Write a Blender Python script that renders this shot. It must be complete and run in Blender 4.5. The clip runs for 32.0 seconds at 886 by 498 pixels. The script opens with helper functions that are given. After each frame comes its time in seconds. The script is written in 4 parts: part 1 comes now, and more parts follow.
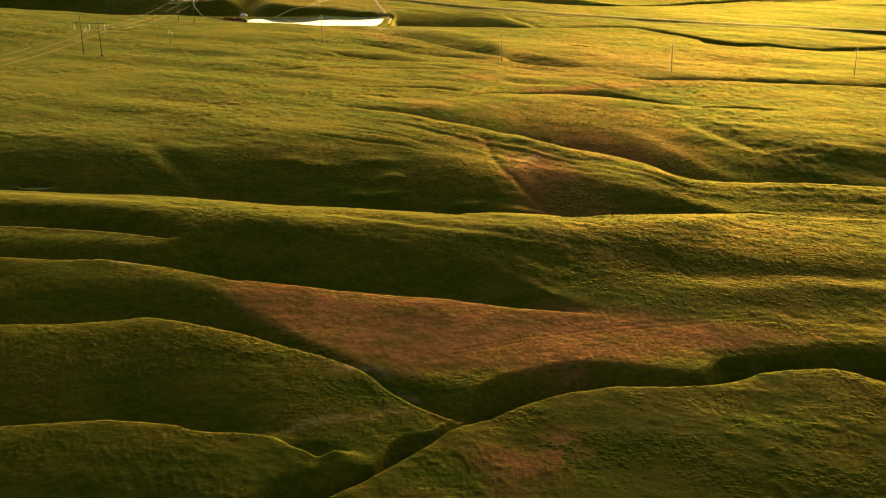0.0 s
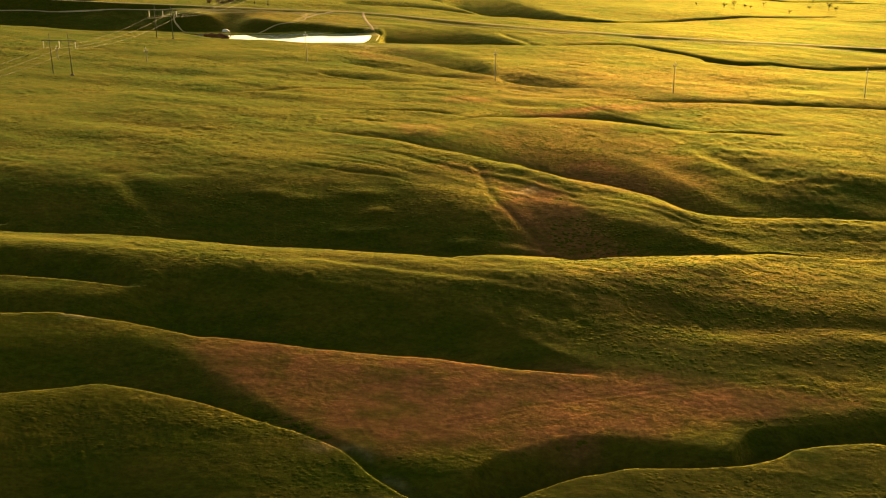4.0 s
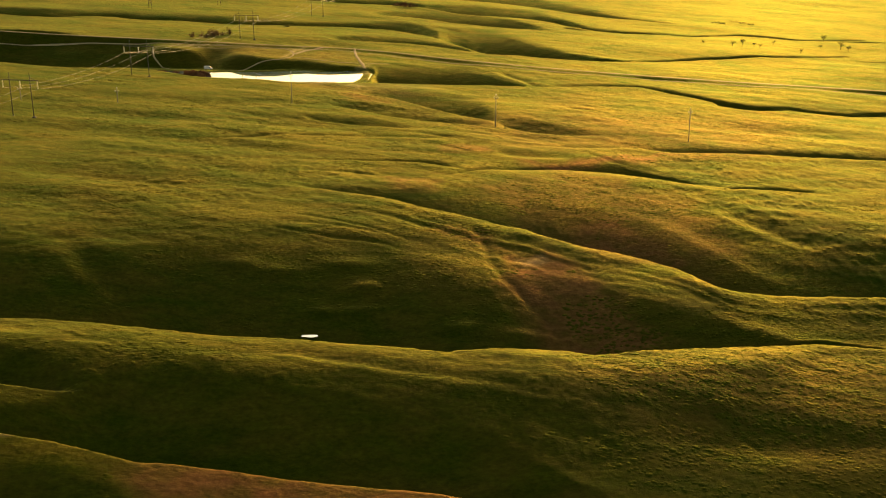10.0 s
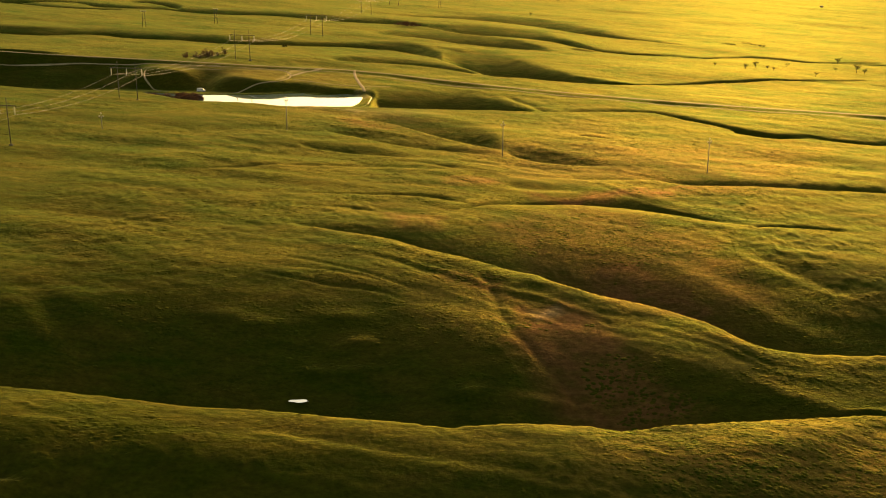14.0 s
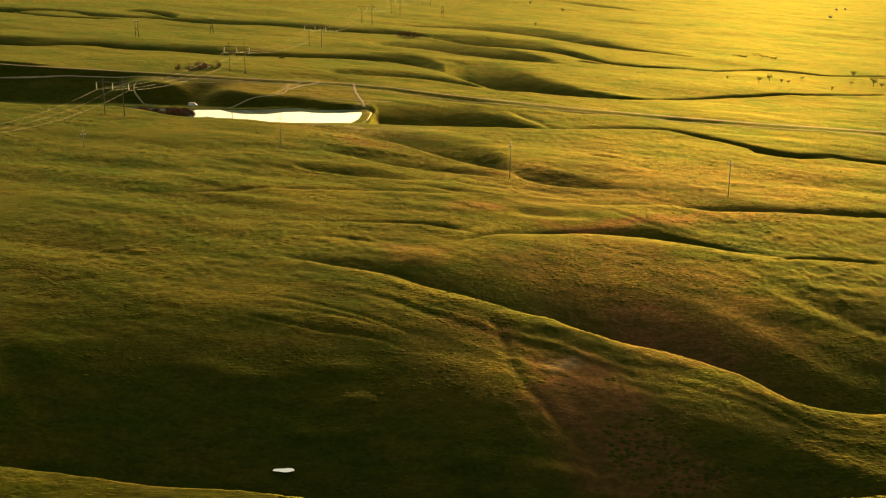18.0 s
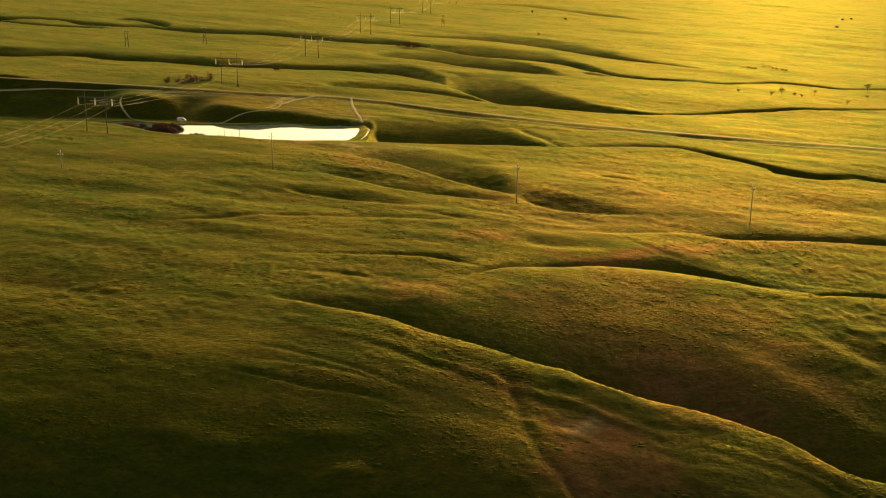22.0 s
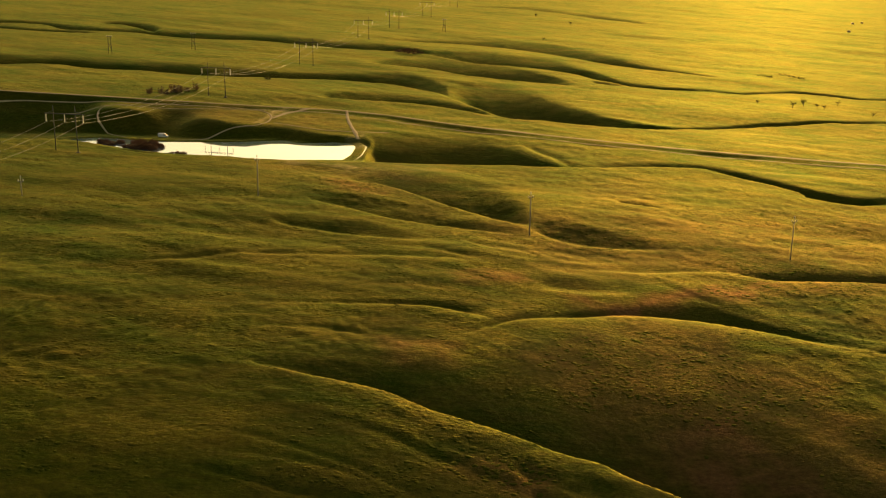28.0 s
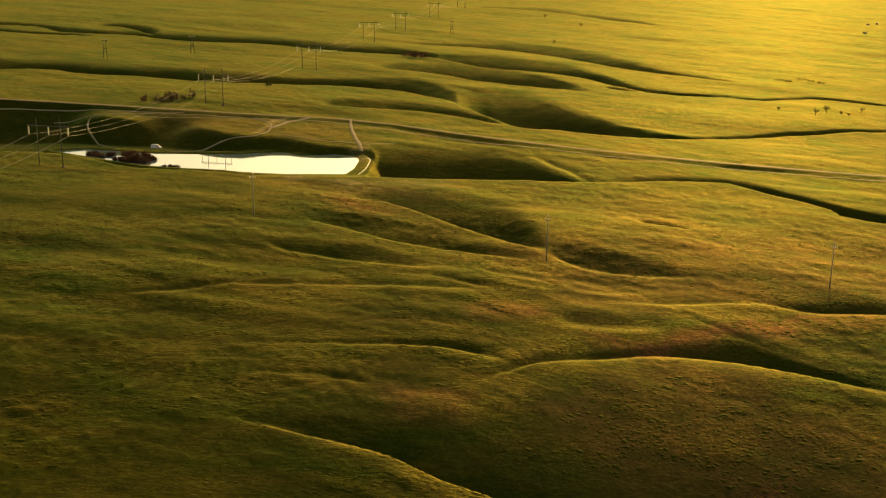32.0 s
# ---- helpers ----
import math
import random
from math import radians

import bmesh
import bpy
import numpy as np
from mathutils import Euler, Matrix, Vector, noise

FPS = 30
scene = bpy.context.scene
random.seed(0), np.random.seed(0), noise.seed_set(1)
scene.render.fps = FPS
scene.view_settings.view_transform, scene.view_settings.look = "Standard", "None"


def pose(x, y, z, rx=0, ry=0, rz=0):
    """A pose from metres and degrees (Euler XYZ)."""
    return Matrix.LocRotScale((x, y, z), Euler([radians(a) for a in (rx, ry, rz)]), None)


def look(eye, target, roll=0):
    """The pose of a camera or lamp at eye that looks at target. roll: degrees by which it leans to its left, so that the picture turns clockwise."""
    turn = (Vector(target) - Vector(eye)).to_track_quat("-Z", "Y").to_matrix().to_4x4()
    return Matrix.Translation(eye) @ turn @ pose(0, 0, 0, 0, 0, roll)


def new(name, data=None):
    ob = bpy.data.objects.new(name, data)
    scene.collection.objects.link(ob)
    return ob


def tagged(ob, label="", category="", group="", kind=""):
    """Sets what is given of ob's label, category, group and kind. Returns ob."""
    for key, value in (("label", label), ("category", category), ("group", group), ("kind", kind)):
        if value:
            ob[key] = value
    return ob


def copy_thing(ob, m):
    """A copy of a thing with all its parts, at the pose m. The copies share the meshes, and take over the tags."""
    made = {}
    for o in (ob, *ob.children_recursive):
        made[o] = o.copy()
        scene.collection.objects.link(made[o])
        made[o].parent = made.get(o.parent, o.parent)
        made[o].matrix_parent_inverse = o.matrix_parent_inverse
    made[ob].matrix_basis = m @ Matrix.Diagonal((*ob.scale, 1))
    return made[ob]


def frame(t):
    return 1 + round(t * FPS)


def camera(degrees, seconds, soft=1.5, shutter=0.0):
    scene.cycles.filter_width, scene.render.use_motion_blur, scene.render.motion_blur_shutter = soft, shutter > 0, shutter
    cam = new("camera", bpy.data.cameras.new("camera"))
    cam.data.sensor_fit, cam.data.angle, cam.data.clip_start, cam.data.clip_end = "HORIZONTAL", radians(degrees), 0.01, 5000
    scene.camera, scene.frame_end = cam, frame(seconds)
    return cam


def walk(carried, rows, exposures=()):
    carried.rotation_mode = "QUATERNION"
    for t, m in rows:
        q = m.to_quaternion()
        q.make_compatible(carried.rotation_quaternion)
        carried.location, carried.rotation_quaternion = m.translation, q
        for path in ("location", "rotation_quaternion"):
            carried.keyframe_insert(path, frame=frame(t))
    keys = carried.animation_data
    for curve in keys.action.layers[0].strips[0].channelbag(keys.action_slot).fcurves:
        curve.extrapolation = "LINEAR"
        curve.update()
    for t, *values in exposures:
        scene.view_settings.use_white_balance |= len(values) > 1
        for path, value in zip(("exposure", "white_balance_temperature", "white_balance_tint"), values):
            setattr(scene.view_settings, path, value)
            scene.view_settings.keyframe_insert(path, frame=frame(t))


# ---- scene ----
PATH = [
    # seconds, x, y, z, heading, tilt, lean
    (0, 0.00, 0.00, 111.22, -0.000, -19.970, -0.856),
    (1, -0.14, 8.20, 110.81, -0.174, -19.872, -0.788),
    (2, -0.26, 16.41, 110.43, -0.326, -19.741, -0.722),
    (3, -0.32, 24.65, 110.04, -0.467, -19.577, -0.649),
    (4, -0.31, 32.98, 109.65, -0.590, -19.385, -0.572),
    (5, -0.30, 41.36, 109.27, -0.696, -19.170, -0.490),
    (6, -0.32, 49.72, 108.94, -0.786, -18.939, -0.401),
    (7, -0.41, 58.04, 108.67, -0.861, -18.698, -0.302),
    (8, -0.49, 66.26, 108.48, -0.923, -18.418, -0.196),
    (9, -0.57, 74.52, 108.32, -0.965, -18.144, -0.091),
    (10, -0.67, 82.77, 108.15, -0.988, -17.892, 0.015),
    (11, -0.80, 91.12, 107.98, -0.977, -17.627, 0.109),
    (12, -0.92, 99.51, 107.78, -0.981, -17.395, 0.188),
    (13, -1.09, 107.84, 107.51, -0.965, -17.226, 0.250),
    (14, -1.22, 116.13, 107.28, -0.945, -17.053, 0.298),
    (15, -1.28, 124.34, 107.06, -0.924, -16.932, 0.340),
    (16, -1.33, 132.48, 106.88, -0.905, -16.843, 0.381),
    (17, -1.45, 140.58, 106.75, -0.890, -16.762, 0.423),
    (18, -1.69, 148.65, 106.69, -0.882, -16.670, 0.471),
    (19, -1.95, 156.78, 106.69, -0.889, -16.560, 0.519),
    (20, -2.18, 164.94, 106.63, -0.906, -16.451, 0.563),
    (21, -2.36, 173.07, 106.53, -0.927, -16.368, 0.606),
    (22, -2.59, 181.20, 106.41, -0.947, -16.319, 0.647),
    (23, -2.83, 189.34, 106.31, -0.964, -16.301, 0.687),
    (24, -3.06, 197.48, 106.26, -1.003, -16.300, 0.723),
    (25, -3.31, 205.65, 106.27, -1.045, -16.278, 0.755),
    (26, -3.60, 213.83, 106.29, -1.070, -16.280, 0.787),
    (27, -3.90, 222.00, 106.34, -1.070, -16.291, 0.815),
    (28, -4.20, 230.12, 106.43, -1.038, -16.300, 0.839),
    (29, -4.47, 238.17, 106.60, -0.964, -16.294, 0.854),
    (30, -4.67, 246.17, 106.73, -0.881, -16.310, 0.861),
    (31, -4.84, 254.20, 106.79, -0.814, -16.346, 0.861),
    (32, -4.99, 262.32, 106.79, -0.716, -16.366, 0.864),
]


cam = camera(43.6, 32.0, soft=1.15)
walk(cam,
     [(t, pose(x, y, z, 0, 0, turn) @ pose(0, 0, 0, 90 + tilt) @ pose(0, 0, 0, 0, 0, lean))
      for t, x, y, z, turn, tilt, lean in PATH],
     exposures=[(0, 0.53, 10500, 10), (12, 0.33, 10500, 10), (32, -0.11, 10500, 10)])

# ---- light: a low evening sun, ahead and to the right ----
SUN_HEADING = 18.3      # degrees clockwise from +y
SUN_HEIGHT = 10.5

world = bpy.data.worlds.new("evening_sky")
scene.world = world
world.use_nodes = True
wn, wl = world.node_tree.nodes, world.node_tree.links
sky = wn.new("ShaderNodeTexSky")
sky.sky_type = "NISHITA"
sky.sun_disc = False
sky.sun_elevation = radians(SUN_HEIGHT)
sky.sun_rotation = radians(SUN_HEADING)
sky.dust_density = 3.0
sky.air_density = 1.2
wn["Background"].inputs["Strength"].default_value = 0.15
wl.new(sky.outputs["Color"], wn["Background"].inputs["Color"])

sun_data = bpy.data.lights.new("sun", "SUN")
sun_data.energy = 2.5
sun_data.angle = radians(1.0)
sun_data.color = (1.0, 0.70, 0.35)
sun = new("sun", sun_data)
h, e = radians(SUN_HEADING), radians(SUN_HEIGHT)
sun.matrix_world = look((math.sin(h) * math.cos(e) * 900, math.cos(h) * math.cos(e) * 900 + 600, math.sin(e) * 900), (0, 600, 0))

# ---- materials ----


def material(name):
    m = bpy.data.materials.new(name)
    m.use_nodes = True
    return m, m.node_tree.nodes, m.node_tree.links, m.node_tree.nodes["Principled BSDF"]


def noise_node(n, l, scale, detail=4, rough=0.55, stretch=(1, 1, 1), world_space=True):
    geo = n.new("ShaderNodeNewGeometry") if world_space else n.new("ShaderNodeTexCoord")
    mp = n.new("ShaderNodeMapping")
    mp.inputs["Scale"].default_value = stretch
    l.new(geo.outputs["Position" if world_space else "Object"], mp.inputs["Vector"])
    tex = n.new("ShaderNodeTexNoise")
    tex.inputs["Scale"].default_value = scale
    tex.inputs["Detail"].default_value = detail
    tex.inputs["Roughness"].default_value = rough
    l.new(mp.outputs["Vector"], tex.inputs["Vector"])
    return tex.outputs["Fac"]


def ramp_node(n, l, fac, stops):
    r = n.new("ShaderNodeValToRGB")
    while len(r.color_ramp.elements) < len(stops):
        r.color_ramp.elements.new(0.5)
    for el, (p, c) in zip(r.color_ramp.elements, stops):
        el.position = p
        el.color = (*c, 1)
    l.new(fac, r.inputs["Fac"])
    return r.outputs["Color"]


def mix_node(n, l, fac, a, b, mode="MIX"):
    m = n.new("ShaderNodeMix")
    m.data_type = "RGBA"
    m.blend_type = mode
    for sock, v in ((m.inputs[0], fac), (m.inputs[6], a), (m.inputs[7], b)):
        if isinstance(v, (int, float)):
            sock.default_value = v
        elif isinstance(v, tuple):
            sock.default_value = (*v, 1)
        else:
            l.new(v, sock)
    return m.outputs[2]


def simple(name, colour, rough=0.7, metal=0.0, vary=0.25, scale=3.0, bump=0.0, spec=0.5):
    """Plain painted or weathered stuff, mottled at two scales."""
    m, n, l, b = material(name)
    dark = tuple(c * (1 - vary) for c in colour)
    light = tuple(min(1, c * (1 + vary)) for c in colour)
    big = ramp_node(n, l, noise_node(n, l, scale, 3, world_space=False), [(0.3, dark), (0.7, light)])
    fine = ramp_node(n, l, noise_node(n, l, scale * 9, 3, world_space=False), [(0.25, (0.75, 0.75, 0.75)), (0.75, (1, 1, 1))])
    l.new(mix_node(n, l, 1.0, big, fine, "MULTIPLY"), b.inputs["Base Color"])
    b.inputs["Roughness"].default_value = rough
    b.inputs["Metallic"].default_value = metal
    b.inputs["Specular IOR Level"].default_value = spec
    if bump:
        bn = n.new("ShaderNodeBump")
        bn.inputs["Strength"].default_value = bump
        l.new(noise_node(n, l, scale * 6, 4, world_space=False), bn.inputs["Height"])
        l.new(bn.outputs["Normal"], b.inputs["Normal"])
    return m


def steppe_material():
    """Short steppe grass: green and straw by turns, russet where last year's growth stands."""
    m, n, l, b = material("steppe_grass")
    broad = noise_node(n, l, 0.012, 5, 0.6)
    streak = noise_node(n, l, 0.09, 5, 0.65, (0.45, 1, 1))
    fine = noise_node(n, l, 0.85, 6, 0.68, (0.8, 1.2, 1))
    tuft = noise_node(n, l, 0.5, 3, 0.6)
    green = ramp_node(n, l, broad, [(0.3, (0.024, 0.051, 0.0025)), (0.7, (0.056, 0.060, 0.005))])
    straw = ramp_node(n, l, tuft, [(0.3, (0.077, 0.0625, 0.009)), (0.75, (0.121, 0.087, 0.015))])
    mixfac = ramp_node(n, l, streak, [(0.38, (0, 0, 0)), (0.72, (0.76, 0.76, 0.76))])
    grass = mix_node(n, l, mixfac, green, straw)
    at = n.new("ShaderNodeAttribute")
    at.attribute_name = "russet"
    russet = ramp_node(n, l, tuft, [(0.25, (0.150, 0.063, 0.025)), (0.75, (0.22, 0.096, 0.040))])
    col = mix_node(n, l, at.outputs["Fac"], grass, russet)
    bare = n.new("ShaderNodeAttribute")
    bare.attribute_name = "bare"
    soil = ramp_node(n, l, tuft, [(0.3, (0.24, 0.18, 0.10)), (0.7, (0.40, 0.32, 0.20))])
    col = mix_node(n, l, bare.outputs["Fac"], col, soil)
    speck = ramp_node(n, l, fine, [(0.32, (0.66, 0.66, 0.66)), (0.68, (1.18, 1.18, 1.18))])
    patch = ramp_node(n, l, noise_node(n, l, 0.3, 4, 0.6, (0.5, 1.3, 1)), [(0.35, (0.74, 0.78, 0.7)), (0.62, (1, 1, 1))])
    col = mix_node(n, l, 1.0, col, patch, "MULTIPLY")
    col = mix_node(n, l, 1.0, col, speck, "MULTIPLY")
    l.new(col, b.inputs["Base Color"])
    b.inputs["Roughness"].default_value = 0.9
    b.inputs["Specular IOR Level"].default_value = 0.02
    bn = n.new("ShaderNodeBump")
    bn.inputs["Strength"].default_value = 1.0
    bn.inputs["Distance"].default_value = 0.29
    l.new(ramp_node(n, l, noise_node(n, l, 0.035, 4, 0.6), [(0.35, (0.35, 0.35, 0.35)), (0.65, (1, 1, 1))]), bn.inputs["Strength"])
    height_mix = n.new("ShaderNodeMath")
    height_mix.operation = "MULTIPLY_ADD"
    l.new(tuft, height_mix.inputs[0])
    height_mix.inputs[1].default_value = 0.6
    cushion = n.new("ShaderNodeTexVoronoi")
    cushion.feature = "SMOOTH_F1"
    cushion.inputs["Scale"].default_value = 0.75
    cushion.inputs["Smoothness"].default_value = 0.4
    cushion.inputs["Detail"].default_value = 1.0
    l.new(n.new("ShaderNodeNewGeometry").outputs["Position"], cushion.inputs["Vector"])
    crown = n.new("ShaderNodeMath")
    crown.operation = "MULTIPLY_ADD"
    crown.inputs[1].default_value = -0.15
    l.new(cushion.outputs["Distance"], crown.inputs[0])
    l.new(fine, crown.inputs[2])
    l.new(crown.outputs[0], height_mix.inputs[2])
    l.new(height_mix.outputs[0], bn.inputs["Height"])
    l.new(bn.outputs["Normal"], b.inputs["Normal"])
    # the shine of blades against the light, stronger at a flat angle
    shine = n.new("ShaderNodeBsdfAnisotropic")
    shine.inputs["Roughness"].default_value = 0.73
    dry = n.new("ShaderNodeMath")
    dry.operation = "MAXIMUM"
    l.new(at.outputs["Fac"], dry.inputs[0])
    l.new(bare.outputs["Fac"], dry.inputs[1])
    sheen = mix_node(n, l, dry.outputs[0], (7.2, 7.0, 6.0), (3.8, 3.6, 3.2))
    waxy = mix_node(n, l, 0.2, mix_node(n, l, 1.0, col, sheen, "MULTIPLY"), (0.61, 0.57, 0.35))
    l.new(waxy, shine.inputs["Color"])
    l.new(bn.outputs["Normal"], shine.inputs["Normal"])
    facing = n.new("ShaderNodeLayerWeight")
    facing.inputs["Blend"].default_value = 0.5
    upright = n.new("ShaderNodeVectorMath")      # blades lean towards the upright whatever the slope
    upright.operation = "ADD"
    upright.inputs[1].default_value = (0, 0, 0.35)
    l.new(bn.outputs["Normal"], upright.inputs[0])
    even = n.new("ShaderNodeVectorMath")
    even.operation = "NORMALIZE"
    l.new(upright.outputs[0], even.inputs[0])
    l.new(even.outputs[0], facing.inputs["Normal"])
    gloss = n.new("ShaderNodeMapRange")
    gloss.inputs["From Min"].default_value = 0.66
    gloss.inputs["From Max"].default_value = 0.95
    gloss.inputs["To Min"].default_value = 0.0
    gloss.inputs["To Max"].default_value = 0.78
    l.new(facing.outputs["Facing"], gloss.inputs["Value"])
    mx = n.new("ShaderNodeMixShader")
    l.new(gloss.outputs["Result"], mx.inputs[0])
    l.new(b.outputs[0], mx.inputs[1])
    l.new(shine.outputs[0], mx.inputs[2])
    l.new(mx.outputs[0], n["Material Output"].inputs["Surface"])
    return m


def water_material():
    m, n, l, b = material("still_water")
    b.inputs["Base Color"].default_value = (0.74, 0.90, 1.0, 1)
    b.inputs["Metallic"].default_value = 0.8
    b.inputs["Roughness"].default_value = 0.03
    b.inputs["IOR"].default_value = 1.33
    b.inputs["Transmission Weight"].default_value = 0.0
    bn = n.new("ShaderNodeBump")
    bn.inputs["Strength"].default_value = 0.02
    bn.inputs["Distance"].default_value = 0.1
    l.new(noise_node(n, l, 0.8, 3, 0.5, (0.6, 1.6, 1)), bn.inputs["Height"])
    l.new(bn.outputs["Normal"], b.inputs["Normal"])
    return m


def dirt_material(name, a, c):
    m, n, l, b = material(name)
    col = ramp_node(n, l, noise_node(n, l, 0.35, 5, 0.65), [(0.3, a), (0.7, c)])
    fine = ramp_node(n, l, noise_node(n, l, 3.0, 4, 0.7), [(0.25, (0.7, 0.7, 0.7)), (0.7, (1, 1, 1))])
    l.new(mix_node(n, l, 1.0, col, fine, "MULTIPLY"), b.inputs["Base Color"])
    b.inputs["Roughness"].default_value = 0.75
    return m


def leaf_material(name, a, c, clear=0.35):
    """Foliage that lets some light through."""
    m, n, l, b = material(name)
    oi = n.new("ShaderNodeObjectInfo")
    g = n.new("ShaderNodeNewGeometry")
    col = ramp_node(n, l, g.outputs["Random Per Island"], [(0.0, a), (1.0, c)])
    l.new(col, b.inputs["Base Color"])
    b.inputs["Roughness"].default_value = 0.7
    b.inputs["Specular IOR Level"].default_value = 0.25
    tr = n.new("ShaderNodeBsdfTranslucent")
    l.new(col, tr.inputs["Color"])
    mx = n.new("ShaderNodeMixShader")
    mx.inputs[0].default_value = clear
    l.new(b.outputs[0], mx.inputs[1])
    l.new(tr.outputs[0], mx.inputs[2])
    l.new(mx.outputs[0], n["Material Output"].inputs["Surface"])
    return m


GLASS = leaf_material("insulator_glass", (0.86, 0.86, 0.76), (0.92, 0.92, 0.84), 0.8)
GRASS = steppe_material()
WATER = water_material()
DIRT = dirt_material("pale_dirt", (0.36, 0.26, 0.12), (0.54, 0.41, 0.22))
GRAVEL = dirt_material("grey_gravel", (0.25, 0.19, 0.09), (0.38, 0.29, 0.16))
POST = simple("weathered_post", (0.15, 0.13, 0.10), 0.8, 0, 0.3, 2.0, 0.3)
CONCRETE = simple("pole_concrete", (0.46, 0.43, 0.36), 0.8, 0, 0.2, 2.0, 0.2)
STEEL = simple("dull_steel", (0.22, 0.20, 0.18), 0.5, 0.7, 0.2, 3.0)

WIRE = simple("aluminium_wire", (0.62, 0.61, 0.50), 0.45, 0.7, 0.08, 0.5)
PAINT = simple("white_paint", (0.78, 0.79, 0.80), 0.35, 0, 0.06, 1.0)
WINDOW = simple("dark_window", (0.02, 0.025, 0.03), 0.08, 0, 0.1, 1.0)
RUBBER = simple("black_rubber", (0.02, 0.02, 0.02), 0.8, 0, 0.2, 4.0)
LAMP_RED = simple("red_lamp", (0.35, 0.03, 0.02), 0.3, 0, 0.1, 4.0)
LAMP_CLEAR = simple("clear_lamp", (0.7, 0.7, 0.65), 0.15, 0, 0.1, 4.0)
BARK = simple("bark", (0.09, 0.065, 0.045), 0.9, 0, 0.35, 4.0, 0.4)
TWIG = leaf_material("bare_twigs", (0.15, 0.095, 0.05), (0.24, 0.16, 0.08), 0.4)
LEAF = leaf_material("olive_leaves", (0.05, 0.06, 0.015), (0.10, 0.10, 0.03), 0.4)
REED = leaf_material("brown_reeds", (0.09, 0.042, 0.024), (0.17, 0.085, 0.042), 0.3)
WALL = simple("ochre_wall", (0.62, 0.50, 0.28), 0.8, 0, 0.12, 0.5)
ROOF = simple("pale_roof_sheet", (0.70, 0.60, 0.40), 0.5, 0.2, 0.1, 0.5)

# ---- the lie of the land ----
SLOPE = -0.062          # the whole steppe falls to the right
WATER_LEVEL = 0.0
rng = np.random.default_rng(7)
LATTICE = rng.random((256, 256)).astype(np.float32)


def vnoise(x, y):
    """Smooth noise, -1 to 1, over one unit."""
    xi, yi = np.floor(x).astype(np.int64), np.floor(y).astype(np.int64)
    fx, fy = (x - xi).astype(np.float32), (y - yi).astype(np.float32)
    fx, fy = fx * fx * fx * (fx * (fx * 6 - 15) + 10), fy * fy * fy * (fy * (fy * 6 - 15) + 10)
    a, b = LATTICE[xi & 255, yi & 255], LATTICE[(xi + 1) & 255, yi & 255]
    c, d = LATTICE[xi & 255, (yi + 1) & 255], LATTICE[(xi + 1) & 255, (yi + 1) & 255]
    return 2 * ((a + (b - a) * fx) * (1 - fy) + (c + (d - c) * fx) * fy) - 1


def fbm(x, y, octaves=4, gain=0.5):
    total, amp = 0, 1.0
    for k in range(octaves):
        total = total + amp * vnoise(x + 17.3 * k, y - 9.1 * k)
        x, y, amp = x * 2.03, y * 2.03, amp * gain
    return total


def smooth(u):
    u = np.clip(u, 0, 1)
    return u * u * (3 - 2 * u)


def course(points, n=1400):
    """A softly bent line through points, as y over x."""
    px, py = np.array(points, float).T
    xs = np.linspace(px[0], px[-1], n)
    ys = np.interp(xs, px, py)
    reach = max(3, int((0.035 * py.mean() - 2) / (xs[1] - xs[0]) / 2))
    k = np.hanning(2 * reach + 1)
    k /= k.sum()
    return xs, np.convolve(np.pad(ys, reach, "edge"), k, "valid")


def crest(w, even):
    """From 1 at the foot of a slope to 0 at its head: an even slope, then a rounded brow."""
    k = 2 / (1 + even)
    return np.where(w < even, 1 - k * w, k * (1 - w) ** 2 / (2 * (1 - even)))


VALLEYS = []
# metres over which a valley dies out at its ends, where that is known
ENDS = {"dark_stream": 4.0, "left_valley": 95.0, "spur_valley": 18.0, "knoll_slope": 45.0, "long_gully": 46.0, "fork_gully": 24.0, "right_fold": 22.0, "mound_slope": 60.0, "fore_left_slope": 30.0}


def valley(name, steep, bed, near, far, gentle=False):
    """A valley between its near brink and the head of its far slope; bed: where its floor lies between them; gentle: a long fall added to the rest."""
    VALLEYS.append((name, steep, bed, gentle, course(near), course(far)))


valley("ravine", 0.5, 0.30,
       [(-44, 145), (-35, 156), (-22, 172), (-16, 178), (-10, 185), (-4, 192), (1, 199), (4, 202), (10, 205), (18, 212), (26, 217), (38, 222), (50, 223), (61, 225), (68, 228), (74, 233), (81, 235), (92, 237), (96, 235), (102, 230), (192, 234), (362, 220)],
       [(-57, 156), (-47, 167), (-37, 176), (-31, 183), (-25, 186), (-20, 189), (-16, 189), (-14, 189), (-12, 197), (-9, 201), (-3, 202), (0, 206), (3, 213), (6, 221), (11, 227), (20, 231), (28, 235), (40, 234), (52, 233), (60, 233), (65, 242), (68, 245), (85, 248), (98, 251), (110, 250), (200, 254), (370, 240)])
valley("ravine_branch", 0.2, 0.30,
       [(-364, 269), (-194, 243), (-104, 239), (-92, 240), (-79, 244), (-72, 247), (-63, 245), (-48, 240), (-38, 235), (-27, 230), (-19, 225), (-12, 215), (-6, 209), (1, 204), (6, 204), (12, 207), (20, 213)],
       [(-373, 292), (-203, 266), (-113, 262), (-99, 264), (-86, 268), (-71, 269), (-55, 261), (-44, 251), (-33, 241), (-25, 235), (-14, 228), (-6, 226), (2, 225), (6, 225), (12, 228), (20, 231)])
